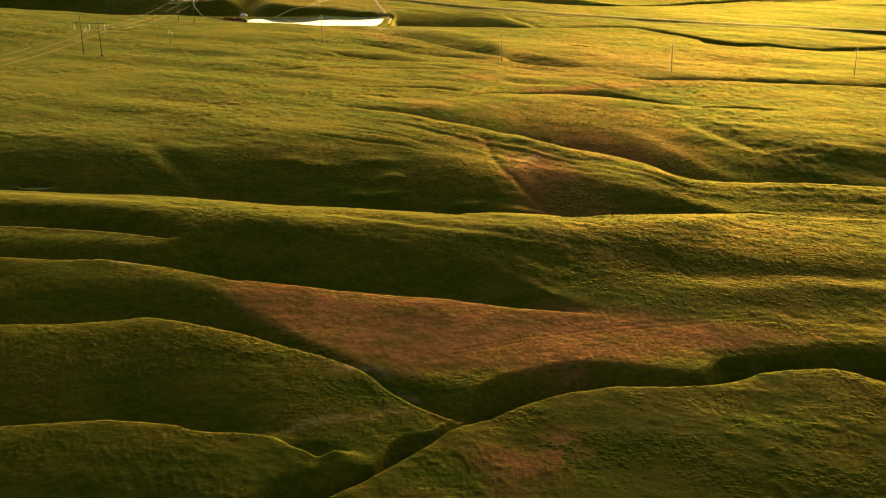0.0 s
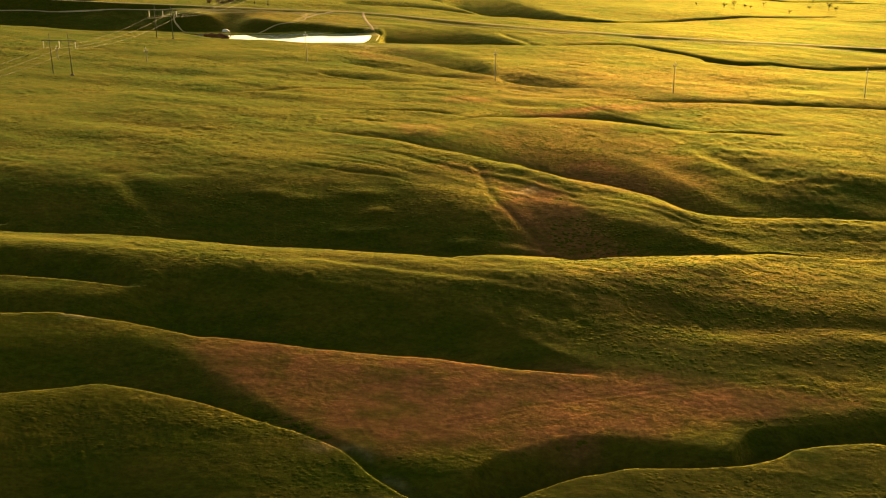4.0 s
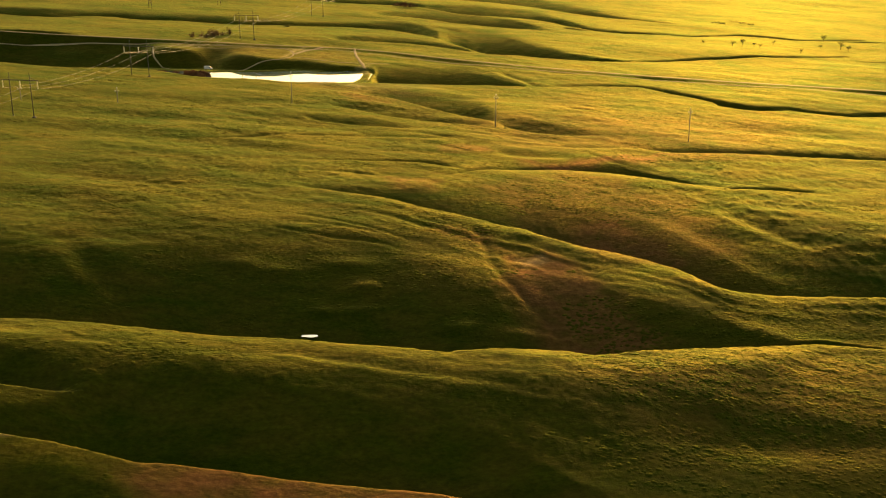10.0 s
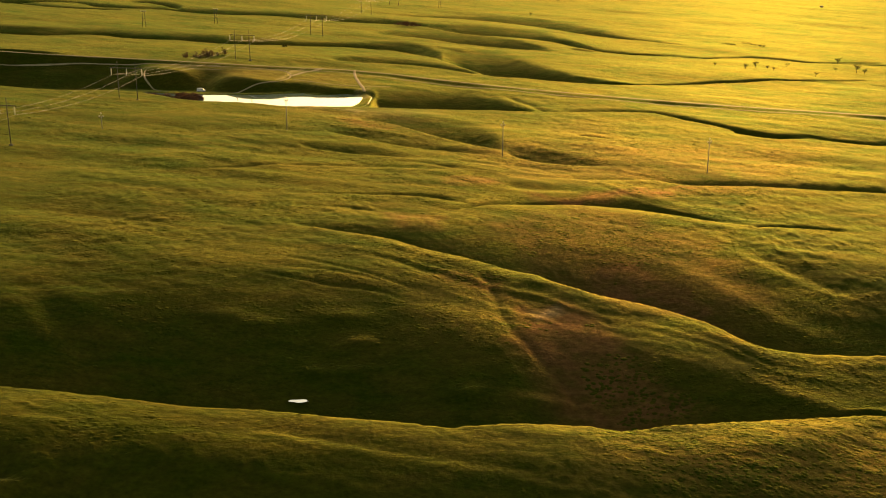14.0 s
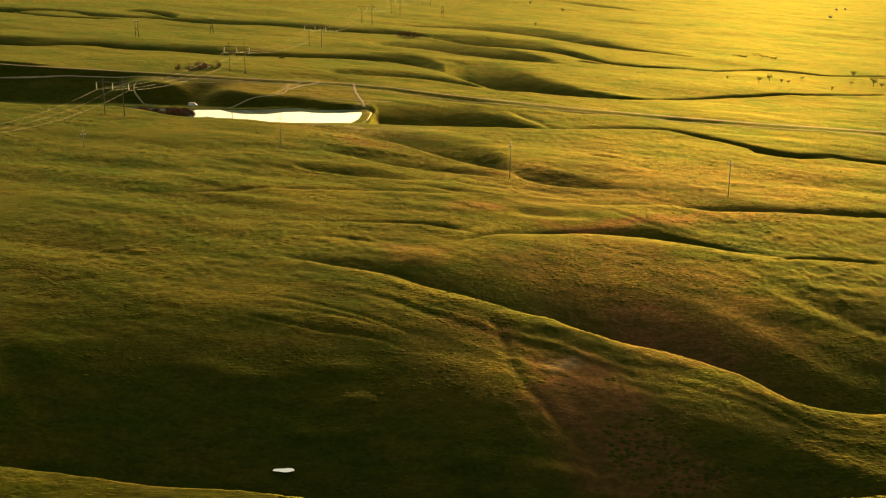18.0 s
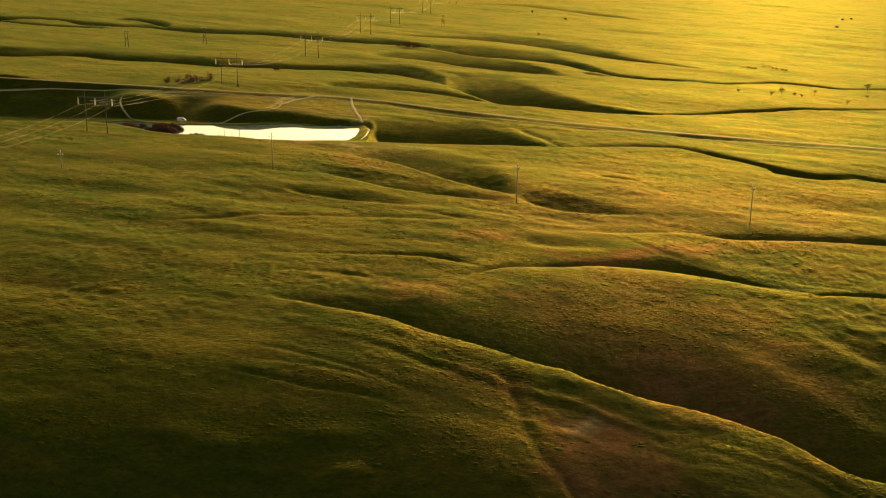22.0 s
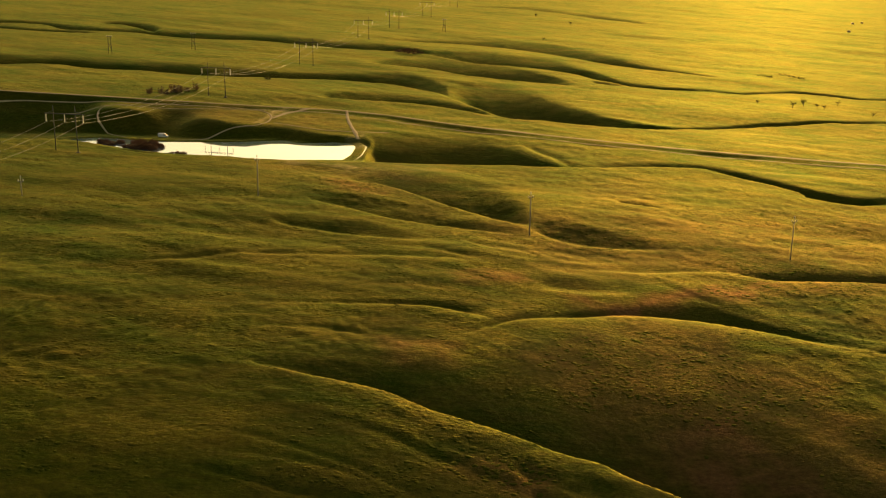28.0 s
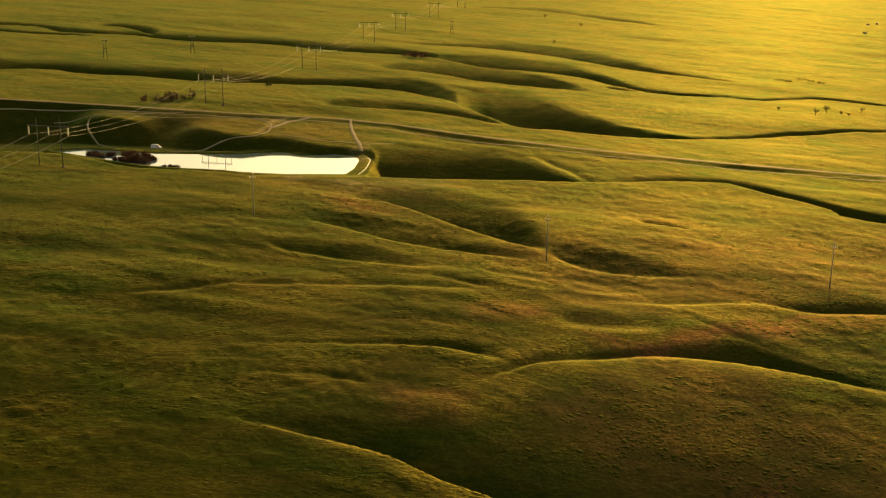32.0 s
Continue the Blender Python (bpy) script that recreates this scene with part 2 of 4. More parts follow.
valley("side_gully", 0.32, 0.30,
       [(-347, 222), (-177, 196), (-87, 192), (-69, 196), (-55, 196), (-50, 194), (-41, 194), (-34, 193), (-28, 189), (-25, 186), (-22, 188), (-18, 190), (-15, 189), (-13, 188)],
       [(-353, 238), (-183, 212), (-93, 208), (-71, 206), (-56, 200), (-44, 198), (-33, 198), (-26, 199), (-22, 199), (-16, 201), (-13, 201), (-10, 201)])
valley("hill_valley", 0.18, 0.22,
       [(-380, 311), (-210, 285), (-120, 281), (-105, 281), (-93, 283), (-83, 281), (-74, 279), (-58, 273), (-42, 272), (-24, 269), (-13, 268), (2, 267), (17, 264), (31, 263), (43, 262)],
       [(-385, 325), (-215, 299), (-125, 290), (-109, 289), (-95, 289), (-86, 291), (-78, 297), (-70, 307), (-60, 309), (-48, 306), (-31, 302), (-14, 299), (3, 295), (18, 285), (32, 271), (43, 263)])
valley("hollow", 0.045, 0.45,
       [(32, 275), (50, 274), (68, 276), (87, 280), (97, 283), (187, 287), (357, 273)],
       [(38, 315), (59, 311), (78, 309), (98, 308), (107, 308), (197, 312), (367, 298)])
valley("spur_valley", 0.17, 0.30,
       [(-391, 340), (-221, 314), (-131, 304), (-114, 303), (-96, 301), (-84, 299), (-70, 296)],
       [(-395, 353), (-225, 327), (-135, 319), (-118, 319), (-100, 317), (-86, 313), (-68, 306)])
valley("river_valley", 0.165, 0.20,
       [(-369, 370), (-199, 344), (-109, 340), (-95, 340), (-80, 338), (-65, 336), (-51, 333), (-31, 333), (-22, 331), (-8, 330), (4, 327), (20, 331), (35, 333), (40, 331), (49, 335), (62, 339), (79, 345), (103, 353), (125, 352), (215, 356), (385, 342)],
       [(-393, 437), (-223, 411), (-133, 407), (-116, 409), (-100, 413), (-84, 420), (-66, 425), (-48, 425), (-29, 424), (-14, 422), (-5, 413), (8, 406), (20, 401), (33, 410), (44, 409), (60, 399), (75, 387), (89, 375), (102, 364), (127, 359), (217, 363), (387, 349)])
valley("long_gully", 0.15, 0.25,
       [(-64, 484), (-47, 485), (-36, 480), (-22, 475), (-11, 469), (-4, 462), (5, 457), (15, 451), (24, 445), (35, 441), (40, 435), (50, 429), (64, 424), (75, 416), (82, 410), (86, 400), (91, 395), (98, 393), (106, 393), (196, 397), (366, 383)],
       [(-64, 487), (-47, 490), (-30, 492), (-12, 496), (6, 500), (25, 505), (44, 506), (62, 504), (79, 494), (92, 482), (103, 465), (118, 446), (150, 430), (200, 420), (370, 405)])
valley("mid_gully", 0.12, 0.30,
       [(-59, 526), (-43, 530), (-28, 532), (-14, 534), (0, 534), (7, 531), (13, 526), (18, 522)],
       [(-60, 528), (-43, 533), (-29, 536), (-14, 540), (1, 543), (9, 543), (17, 541), (20, 539)])
valley("fork_gully", 0.14, 0.30,
       [(3, 510), (11, 514), (18, 521), (23, 527), (31, 531), (44, 534), (54, 539), (77, 539), (90, 535), (98, 532), (112, 526), (130, 520)],
       [(3, 516), (11, 523), (19, 532), (33, 543), (51, 556), (70, 566), (83, 567), (92, 562), (100, 550), (114, 537), (130, 526)])
valley("low_gully", 0.115, 0.30,
       [(36, 581), (51, 582), (72, 584), (91, 590), (98, 592), (108, 588), (112, 583), (125, 585), (137, 586), (227, 590), (397, 576)],
       [(36, 586), (51, 590), (73, 596), (93, 602), (114, 608), (124, 609), (136, 605), (144, 602), (234, 606), (404, 592)])
valley("dark_stream", 0.175, 0.25,
       [(-34, 726), (-25, 729), (4, 737), (30, 745), (56, 749), (82, 757), (111, 767), (139, 773), (145, 756), (158, 747), (166, 734), (174, 722), (188, 714), (278, 718), (448, 704)],
       [(-37, 793), (-28, 796), (-9, 805), (14, 816), (28, 809), (41, 793), (53, 772), (65, 760), (84, 767), (113, 778), (142, 781), (151, 770), (161, 756), (172, 745), (179, 732), (193, 724), (284, 727), (454, 713)])
valley("pond_valley", 0.1, 0.35,
       [(-459, 749), (-289, 723), (-199, 719), (-188, 726), (-166, 731), (-152, 727), (-139, 718), (-131, 714), (-122, 714), (-109, 716), (-91, 716), (-83, 713), (-44, 725), (-32, 727)],
       [(-505, 864), (-335, 838), (-245, 834), (-226, 829), (-183, 829), (-153, 826), (-124, 821), (-101, 805), (-79, 809), (-61, 795), (-41, 794), (-33, 792)])
valley("left_valley", 0.25, 0.25,
       [(-554, 969), (-384, 943), (-294, 939), (-272, 953), (-244, 975), (-230, 961), (-206, 964), (-171, 966), (-136, 969), (-100, 973), (-65, 986), (-29, 988), (8, 962), (28, 932), (39, 914)],
       [(-572, 1013), (-402, 987), (-312, 983), (-287, 993), (-255, 1008), (-217, 1004), (-180, 1008), (-143, 1012), (-100, 1026), (-70, 1037), (-31, 1050), (-7, 1037), (19, 982), (39, 918)])
valley("dark_hill", 0.15, 0.25,
       [(-3, 971), (15, 938), (33, 896), (44, 873), (70, 873), (95, 871), (135, 880), (173, 902), (214, 926), (258, 952), (287, 964), (377, 968), (547, 954)],
       [(-3, 983), (17, 1011), (48, 1028), (70, 1007), (87, 961), (108, 910), (130, 889), (175, 910), (217, 937), (261, 961), (291, 973), (381, 977), (551, 963)])
valley("small_hill", 0.14, 0.30,
       [(-75, 900), (-52, 903), (-19, 910), (7, 904), (26, 889), (42, 879)],
       [(-75, 904), (-54, 936), (-20, 944), (8, 931), (30, 904), (42, 885)])
valley("far_valley_1", 0.14, 0.25,
       [(-57, 1096), (-32, 1091), (-3, 1082), (22, 1053), (50, 1054), (91, 1055), (114, 1045)],
       [(-58, 1106), (-33, 1132), (-7, 1156), (25, 1165), (56, 1143), (88, 1108), (116, 1060)])
valley("far_valley_2", 0.15, 0.25,
       [(-21, 1198), (2, 1177), (42, 1146), (83, 1142), (116, 1120), (140, 1081), (176, 1074), (240, 1075), (285, 1112), (340, 1097), (430, 1101), (600, 1087)],
       [(-21, 1206), (2, 1210), (42, 1227), (75, 1216), (109, 1213), (132, 1174), (144, 1108), (178, 1084), (242, 1085), (289, 1123), (344, 1107), (434, 1111), (604, 1097)])
valley("far_valley_3", 0.125, 0.25,
       [(-43, 1278), (-7, 1285), (40, 1299), (81, 1290), (114, 1262), (158, 1220), (202, 1193), (255, 1161)],
       [(-44, 1288), (-8, 1325), (42, 1357), (86, 1353), (124, 1349), (153, 1320), (190, 1255), (257, 1169)])
valley("upper_stream", 0.215, 0.30,
       [(-638, 1196), (-468, 1170), (-378, 1166), (-356, 1196), (-330, 1204), (-308, 1172), (-243, 1184), (-216, 1163), (-152, 1188), (-81, 1182), (-7, 1191), (16, 1186)],
       [(-649, 1223), (-479, 1197), (-389, 1193), (-365, 1216), (-344, 1227), (-312, 1212), (-283, 1206), (-231, 1233), (-161, 1248), (-86, 1232), (-37, 1231), (12, 1208)])
valley("upper_head", 0.25, 0.30,
       [(-300, 1238), (-285, 1245), (-268, 1240), (-250, 1216), (-238, 1212)],
       [(-302, 1252), (-286, 1272), (-268, 1276), (-250, 1262), (-236, 1232)])
valley("upper_side", 0.25, 0.30,
       [(-400, 1160), (-376, 1158), (-349, 1146), (-331, 1144), (-300, 1150), (-270, 1160)],
       [(-400, 1176), (-376, 1178), (-349, 1168), (-331, 1166), (-300, 1172), (-270, 1168)])
valley("slope_fold", 0.085, 0.30,
       [(-41, 686), (-25, 686), (-19, 683), (-7, 673), (3, 661), (13, 650), (23, 640), (32, 631), (41, 621)],
       [(-41, 689), (-31, 702), (-20, 712), (4, 709), (22, 699), (34, 679), (41, 648), (42, 624)])
valley("slope_fold_2", 0.06, 0.30,
       [(30, 632), (35, 627), (39, 622), (48, 613), (59, 611), (72, 612), (88, 614)],
       [(30, 640), (35, 644), (40, 645), (54, 641), (64, 632), (75, 624), (88, 619)])
valley("slope_fold_3", 0.09, 0.30,
       [(-65, 618), (-53, 610), (-42, 608), (-34, 605), (-25, 605), (-16, 604), (-1, 604)],
       [(-66, 621), (-55, 626), (-44, 626), (-32, 625), (-16, 619), (-1, 609)])
valley("slope_fold_4", 0.07, 0.30,
       [(-105, 552), (-86, 559), (-65, 571), (-39, 578), (-15, 582), (2, 583), (19, 582)],
       [(-106, 555), (-88, 564), (-66, 578), (-39, 585), (-16, 591), (2, 592), (19, 585)])
valley("slope_fold_5", 0.10, 0.30,
       [(-53, 505), (-43, 510), (-32, 511), (-24, 509), (-14, 505)],
       [(-53, 508), (-43, 513), (-32, 515), (-24, 514), (-14, 508)])
valley("right_fold", 0.035, 0.40,
       [(102, 507), (116, 475), (132, 456), (153, 447)],
       [(103, 510), (112, 512), (123, 500), (139, 479), (158, 459)])
valley("right_line", 0.2, 0.30,
       [(122, 521), (142, 524), (163, 522)],
       [(123, 526), (144, 530), (164, 527)])
valley("ridge_fold", 0.045, 0.45,
       [(-44, 316), (-32, 317), (-21, 313), (-8, 309), (5, 306), (16, 304), (28, 302)],
       [(-44, 324), (-33, 326), (-21, 323), (-8, 319), (6, 316), (16, 313), (28, 308)])
valley("far_line", 0.08, 0.30,
       [(37, 1821), (141, 1845), (220, 1784), (303, 1736)],
       [(38, 1855), (148, 1917), (231, 1863), (309, 1766)])
valley("fold_b", 0.1, 0.30,
       [(-54, 651), (-46, 648), (-37, 644), (-27, 637), (-17, 632), (-7, 630), (3, 626), (12, 623), (22, 621), (35, 619)],
       [(-55, 654), (-47, 661), (-35, 660), (-18, 656), (-5, 653), (7, 643), (19, 633), (35, 622)])
valley("fold_c", 0.06, 0.30,
       [(-19, 595), (-7, 596), (2, 593), (11, 585), (18, 585)],
       [(-19, 596), (-7, 603), (2, 601), (11, 596), (20, 589)])
valley("fold_d", 0.04, 0.40,
       [(27, 556), (43, 554), (54, 556), (67, 560)],
       [(29, 573), (46, 577), (58, 576), (69, 572)])
valley("fold_e", 0.12, 0.30,
       [(75, 685), (85, 679), (98, 675)],
       [(77, 694), (87, 690), (99, 680)])
valley("fold_f", 0.07, 0.30,
       [(-50, 449), (-34, 443), (-25, 438), (-17, 433), (-10, 427), (-1, 421)],
       [(-51, 453), (-35, 448), (-25, 443), (-18, 438), (-10, 432), (-1, 423)])
valley("fold_g", 0.075, 0.30,
       [(-49, 438), (-40, 438), (-31, 436), (-22, 433), (-11, 426)],
       [(-49, 441), (-40, 441), (-31, 440), (-22, 437), (-11, 429)])
valley("fold_h", 0.09, 0.30,
       [(-54, 432), (-39, 428), (-30, 424), (-18, 422), (-10, 418), (-5, 410)],
       [(-54, 435), (-39, 432), (-30, 428), (-18, 426), (-10, 422), (-4, 414)])
valley("river_gorge", 0.58, 0.40,
       [(-39, 333), (-31, 333), (-22, 331), (-8, 330), (4, 327), (20, 331), (35, 333), (40, 331), (49, 335), (62, 339), (79, 345), (103, 353), (125, 352), (215, 356), (385, 342)],
       [(-40, 335), (-31, 338), (-23, 337), (-8, 336), (5, 334), (21, 338), (35, 340), (41, 340), (51, 345), (64, 350), (83, 356), (107, 363), (127, 359), (217, 363), (387, 349)])
valley("fore_slope", 0.13, 0.10,
       [(-400, 60), (400, 60)],
       [(-160, 185), (-60, 178), (-44, 145), (-35, 156), (-22, 172), (-16, 178), (-10, 185), (-4, 192), (1, 199), (4, 202), (10, 205), (18, 212), (26, 217), (38, 222), (50, 223), (61, 225), (68, 228), (74, 233), (81, 235), (92, 237), (96, 235), (102, 230), (192, 234), (362, 220)], True)
valley("red_hill_slope", 0.018, 0.10,
       [(-44, 145), (-35, 156), (-22, 172), (-16, 178), (-10, 185), (-4, 192), (1, 199), (4, 202), (10, 205), (18, 212), (26, 217), (38, 222), (50, 223), (61, 225), (68, 228), (74, 233), (81, 235), (92, 237), (96, 235), (102, 230), (192, 234), (362, 220)],
       [(-380, 311), (-210, 285), (-120, 281), (-105, 281), (-93, 283), (-83, 281), (-74, 279), (-58, 273), (-42, 272), (-24, 269), (-13, 268), (2, 267), (17, 264), (31, 263), (43, 262)], True)
valley("mound_slope", 0.15, 0.10,
       [(-347, 222), (-177, 196), (-87, 192), (-69, 196), (-55, 196), (-50, 194), (-41, 194), (-34, 193), (-28, 189), (-25, 186), (-22, 188), (-18, 190), (-15, 189), (-6, 190)],
       [(-364, 269), (-194, 243), (-104, 239), (-92, 240), (-79, 244), (-72, 247), (-63, 245), (-48, 240), (-38, 235), (-27, 230), (-19, 225), (-12, 215), (-6, 209)], True)
valley("fore_left_slope", 0.14, 0.10,
       [(-347, 150), (-60, 150), (-25, 160)],
       [(-347, 222), (-177, 196), (-87, 192), (-69, 196), (-55, 196), (-50, 194), (-41, 194), (-34, 193), (-25, 186)], True)
valley("knoll_slope", 0.125, 0.10,
       [(-64, 484), (-47, 485), (-36, 480), (-22, 475), (-11, 469), (-4, 462), (5, 457), (15, 451), (24, 445), (35, 441), (40, 435), (50, 429), (64, 424), (75, 416), (82, 410), (86, 400), (91, 395), (98, 393), (106, 393), (196, 397), (366, 383)],
       [(3, 510), (11, 514), (18, 521), (23, 527), (31, 531), (44, 534), (54, 539), (77, 539), (90, 535), (98, 532), (130, 520), (200, 508), (366, 490)], True)
valley("shoulder_slope", 0.04, 0.10,
       [(-369, 370), (-199, 344), (-109, 340), (-95, 340), (-80, 338), (-65, 336), (-51, 333), (-31, 333), (-22, 331), (-8, 330), (4, 327), (20, 331), (35, 333), (40, 331), (49, 335), (62, 339), (79, 345), (103, 353), (125, 352), (215, 356), (385, 342)],
       [(-64, 484), (-47, 485), (-36, 480), (-22, 475), (-11, 469), (-4, 462), (5, 457), (15, 451), (24, 445), (35, 441), (40, 435), (50, 429), (64, 424), (75, 416), (82, 410), (86, 400), (91, 395), (98, 393), (106, 393), (196, 397), (366, 383)], True)


POND = [(-184, 785), (-169, 789), (-157, 786), (-134, 780), (-102, 781), (-76, 787), (-67, 780), (-49, 786), (-42, 782), (-39, 772),
        (-40, 754), (-43, 742), (-70, 741), (-88, 744), (-97, 748), (-122, 752), (-134, 756), (-151, 765), (-168, 775)]

# broad rises of the land: x, y, reach across, reach along, height
RISES = [(40, 312, 130, 34, 3.0), (-100, 293, 20, 5.5, 1.5), (-150, 297, 40, 6, 1.2), (-37, 196.5, 4.5, 2.0, 1.1), (-22.5, 189.5, 4.0, 2.2, 1.4), (-18, 391, 6, 4, 0.9), (-25, 404, 8, 4, 0.8),
         (9, 368, 7, 3, 1.0), (-18, 379, 6, 3, 0.9), (-30, 378, 7, 3, 0.8), (-45, 399, 7, 4, 0.7), (-57, 402, 6, 4, 0.7), (30, 366, 8, 3, 0.8)]

RUSSET, BARE_AND_GLINT = [], []


def patch(kind, strength, outline):
    """A drift of other ground cover, or a painted glint, inside an outline."""
    kind.append((strength, outline))


patch(RUSSET, 1, [(-57, 271), (-43, 273), (-13, 269), (17, 266), (61, 266), (75, 261), (94, 254), (64, 246), (35, 238), (15, 229), (-11, 225), (-30, 240), (-49, 257)])
patch(RUSSET, 0.8, [(52, 476), (74, 481), (95, 441), (89, 430), (68, 442), (50, 460)])
patch(RUSSET, 0.75, [(27, 422), (42, 419), (53, 398), (63, 365), (52, 351), (35, 353), (25, 393)])
patch(RUSSET, 0.85, [(42, 548), (66, 558), (93, 577), (115, 582), (118, 575), (98, 566), (83, 561), (55, 540)])
patch(RUSSET, 0.7, [(7, 567), (23, 570), (28, 564), (10, 560)])
patch(RUSSET, 1.0, [(9, 197), (23, 198), (24, 192), (12, 180), (8, 191)])
patch(RUSSET, 0.55, [(1, 437), (22, 434), (27, 422), (12, 426)])
patch(RUSSET, 0.5, [(-47, 686), (-28, 687), (-18, 672), (-40, 670)])
patch(RUSSET, 0.15, [(67, 721), (103, 732), (97, 683), (62, 657)])
patch(RUSSET, 0.6, [(-13, 505), (5, 504), (1, 496), (-10, 495)])
patch(RUSSET, 0.28, [(21, 506), (68, 536), (102, 502), (115, 464), (94, 414), (62, 415), (43, 440)])
patch(RUSSET, 0.22, [(10, 435), (27, 421), (48, 402), (3, 397)])
patch(RUSSET, 0.24, [(13, 637), (91, 673), (212, 697), (163, 592), (36, 576)])
patch(RUSSET, 0.24, [(-80, 709), (-53, 716), (-20, 722), (-18, 699), (-37, 698), (-51, 699), (-72, 699)])
patch(RUSSET, 0.15, [(-51, 694), (-19, 709), (4, 692), (0, 648), (-22, 666), (-40, 679)])
patch(RUSSET, 0.24, [(-150, 837), (-108, 848), (-91, 833), (-106, 804), (-127, 811)])
patch(RUSSET, 0.24, [(-84, 828), (-48, 841), (-51, 808), (-73, 808)])
patch(RUSSET, 0.24, [(34, 329), (79, 337), (123, 347), (99, 289), (68, 295), (43, 298)])
patch(RUSSET, 0.3, [(89, 573), (122, 588), (162, 602), (151, 576), (114, 565), (87, 558)])
# two pale strips in the gully bed: water's glint painted as soil colour
patch(BARE_AND_GLINT, 0.3, [(-29, 234), (-23, 231), (-19, 228), (-15, 225), (-16, 224), (-20, 226.5), (-25, 230)])
patch(BARE_AND_GLINT, 0.35, [(-10, 217.5), (-6, 216), (-4, 214), (-6, 213.5), (-10, 216)])
patch(BARE_AND_GLINT, 0.4, [(-90, 281), (-83, 280), (-84, 277.5), (-89, 279)])
patch(BARE_AND_GLINT, 0.25, [(-28, 201.5), (-18, 204), (-9, 205.5), (-9, 204), (-19, 202), (-28, 199.5)])
patch(BARE_AND_GLINT, 0.6, [(-90, 838), (-85, 847), (-77, 852), (-82, 840), (-86, 824), (-91, 812), (-95, 808), (-90, 824)])
patch(BARE_AND_GLINT, 0.3, [(-42, 800), (-39, 800), (-34, 770), (-37, 768)])
patch(BARE_AND_GLINT, 0.55, [(31, 416), (38, 418), (39, 412), (32, 408)])
patch(BARE_AND_GLINT, 0.3, [(-66, 722), (-58, 725), (-52, 717), (-58, 712), (-65, 715)])
patch(BARE_AND_GLINT, 0.22, [(-30, 722), (-12, 726), (-6, 720), (-14, 714), (-27, 714)])
patch(BARE_AND_GLINT, 0.35, [(-50, 715), (-44, 721), (-34, 715), (-38, 708)])


def inside_distance(points, x, y):
    """Distance to a closed outline: below zero inside."""
    pts = np.array(points, float)
    best = np.full(x.shape, 1e9)
    odd = np.zeros(x.shape, bool)
    for (ax, ay), (bx, by) in zip(pts, np.roll(pts, -1, 0)):
        dx, dy = bx - ax, by - ay
        u = np.clip(((x - ax) * dx + (y - ay) * dy) / (dx * dx + dy * dy), 0, 1)
        best = np.minimum(best, np.hypot(x - ax - u * dx, y - ay - u * dy))
        odd ^= ((ay > y) != (by > y)) & (x < dx * (y - ay) / (by - ay + 1e-9) + ax)
    return np.where(odd, -best, best)


def line_distance(points, x, y):
    """Distance to an open line."""
    best = np.full(x.shape, 1e9)
    for (ax, ay), (bx, by) in zip(points, points[1:]):
        dx, dy = bx - ax, by - ay
        u = np.clip(((x - ax) * dx + (y - ay) * dy) / (dx * dx + dy * dy), 0, 1)
        best = np.minimum(best, np.hypot(x - ax - u * dx, y - ay - u * dy))
    return best


def box_of(points, x, y, pad):
    px, py = np.array(points).T
    return (x > px.min() - pad) & (x < px.max() + pad) & (y > py.min() - pad) & (y < py.max() + pad)


MAIN_ROAD = [(-700, 850), (-249, 844), (-232, 845), (-175, 850), (-115, 853), (-85, 856), (-55, 860), (-24, 855), (6, 843), (36, 834), (64, 827), (93, 822),
             (121, 817), (150, 814), (178, 812), (207, 810), (226, 810), (700, 800)]
# pools: x, y, half length, half width, water level
POOLS = [(-142.5, 371, 4.6, 1.5, 0.5), (-32.5, 367, 2.2, 0.8, -8.6)]
GULLET = [(17, 438), (19, 427), (19.6, 414), (22.5, 399), (28.5, 386), (33, 377), (36, 369), (37, 365)]
SPUR_GULLET = [(-113, 411), (-108, 406), (-103, 399), (-97, 392), (-92, 385), (-87, 379)]

HILL_BROOK = [(112, 878), (129, 885), (146, 888), (174, 906), (216, 933), (237, 943), (260, 956), (289, 969), (353, 1001)]
FAR_BROOK = [(127, 1080), (139, 1075), (156, 1078), (176, 1074), (217, 1087), (241, 1079), (270, 1104), (292, 1118), (317, 1113), (343, 1103), (410, 1124)]
ROAD_BROOK = [(52, 791), (55, 783), (61, 775), (64, 766), (67, 759)]
EAST_STREAM = [(173, 724), (182, 717), (191, 715), (215, 727), (233, 720), (249, 718), (276, 728), (326, 738)]

# wheel ruts over the russet field, a path on the ridge and a ditch far off
RUT_NEAR = [(2, 236), (6.7, 238), (18.5, 244), (30.6, 248.5), (44, 253.5), (57, 258), (69, 261.5), (82, 264)]
RUT_FAR = [(x - 0.5, y + 1.9) for x, y in RUT_NEAR]
RIDGE_PATH = [(44, 312), (50, 310), (56, 305), (61.5, 301), (67.5, 293.5), (71, 288)]
DITCH = [(62, 592), (68.7, 583.6), (74.3, 572), (82.4, 563), (90, 555), (97, 546)]


# the middle ground swells: y on the level plan, how far it is lifted, and the y from which the plan was taken
SWELL_Y = np.array([200.0, 300.0, 340.0, 370.0, 410.0, 460.0, 520.0, 570.0])
SWELL_LIFT = np.array([0.0, 0.5, 1.2, 2.0, 3.0, 2.7, 0.3, 0.0])
SWELL_EYE = np.array([10.0, 55.0, 80.0, 100.0, 130.0, 170.0, 200.0, 200.0])
PLAN_Y = np.arange(150.0, 700.0, 1.0)
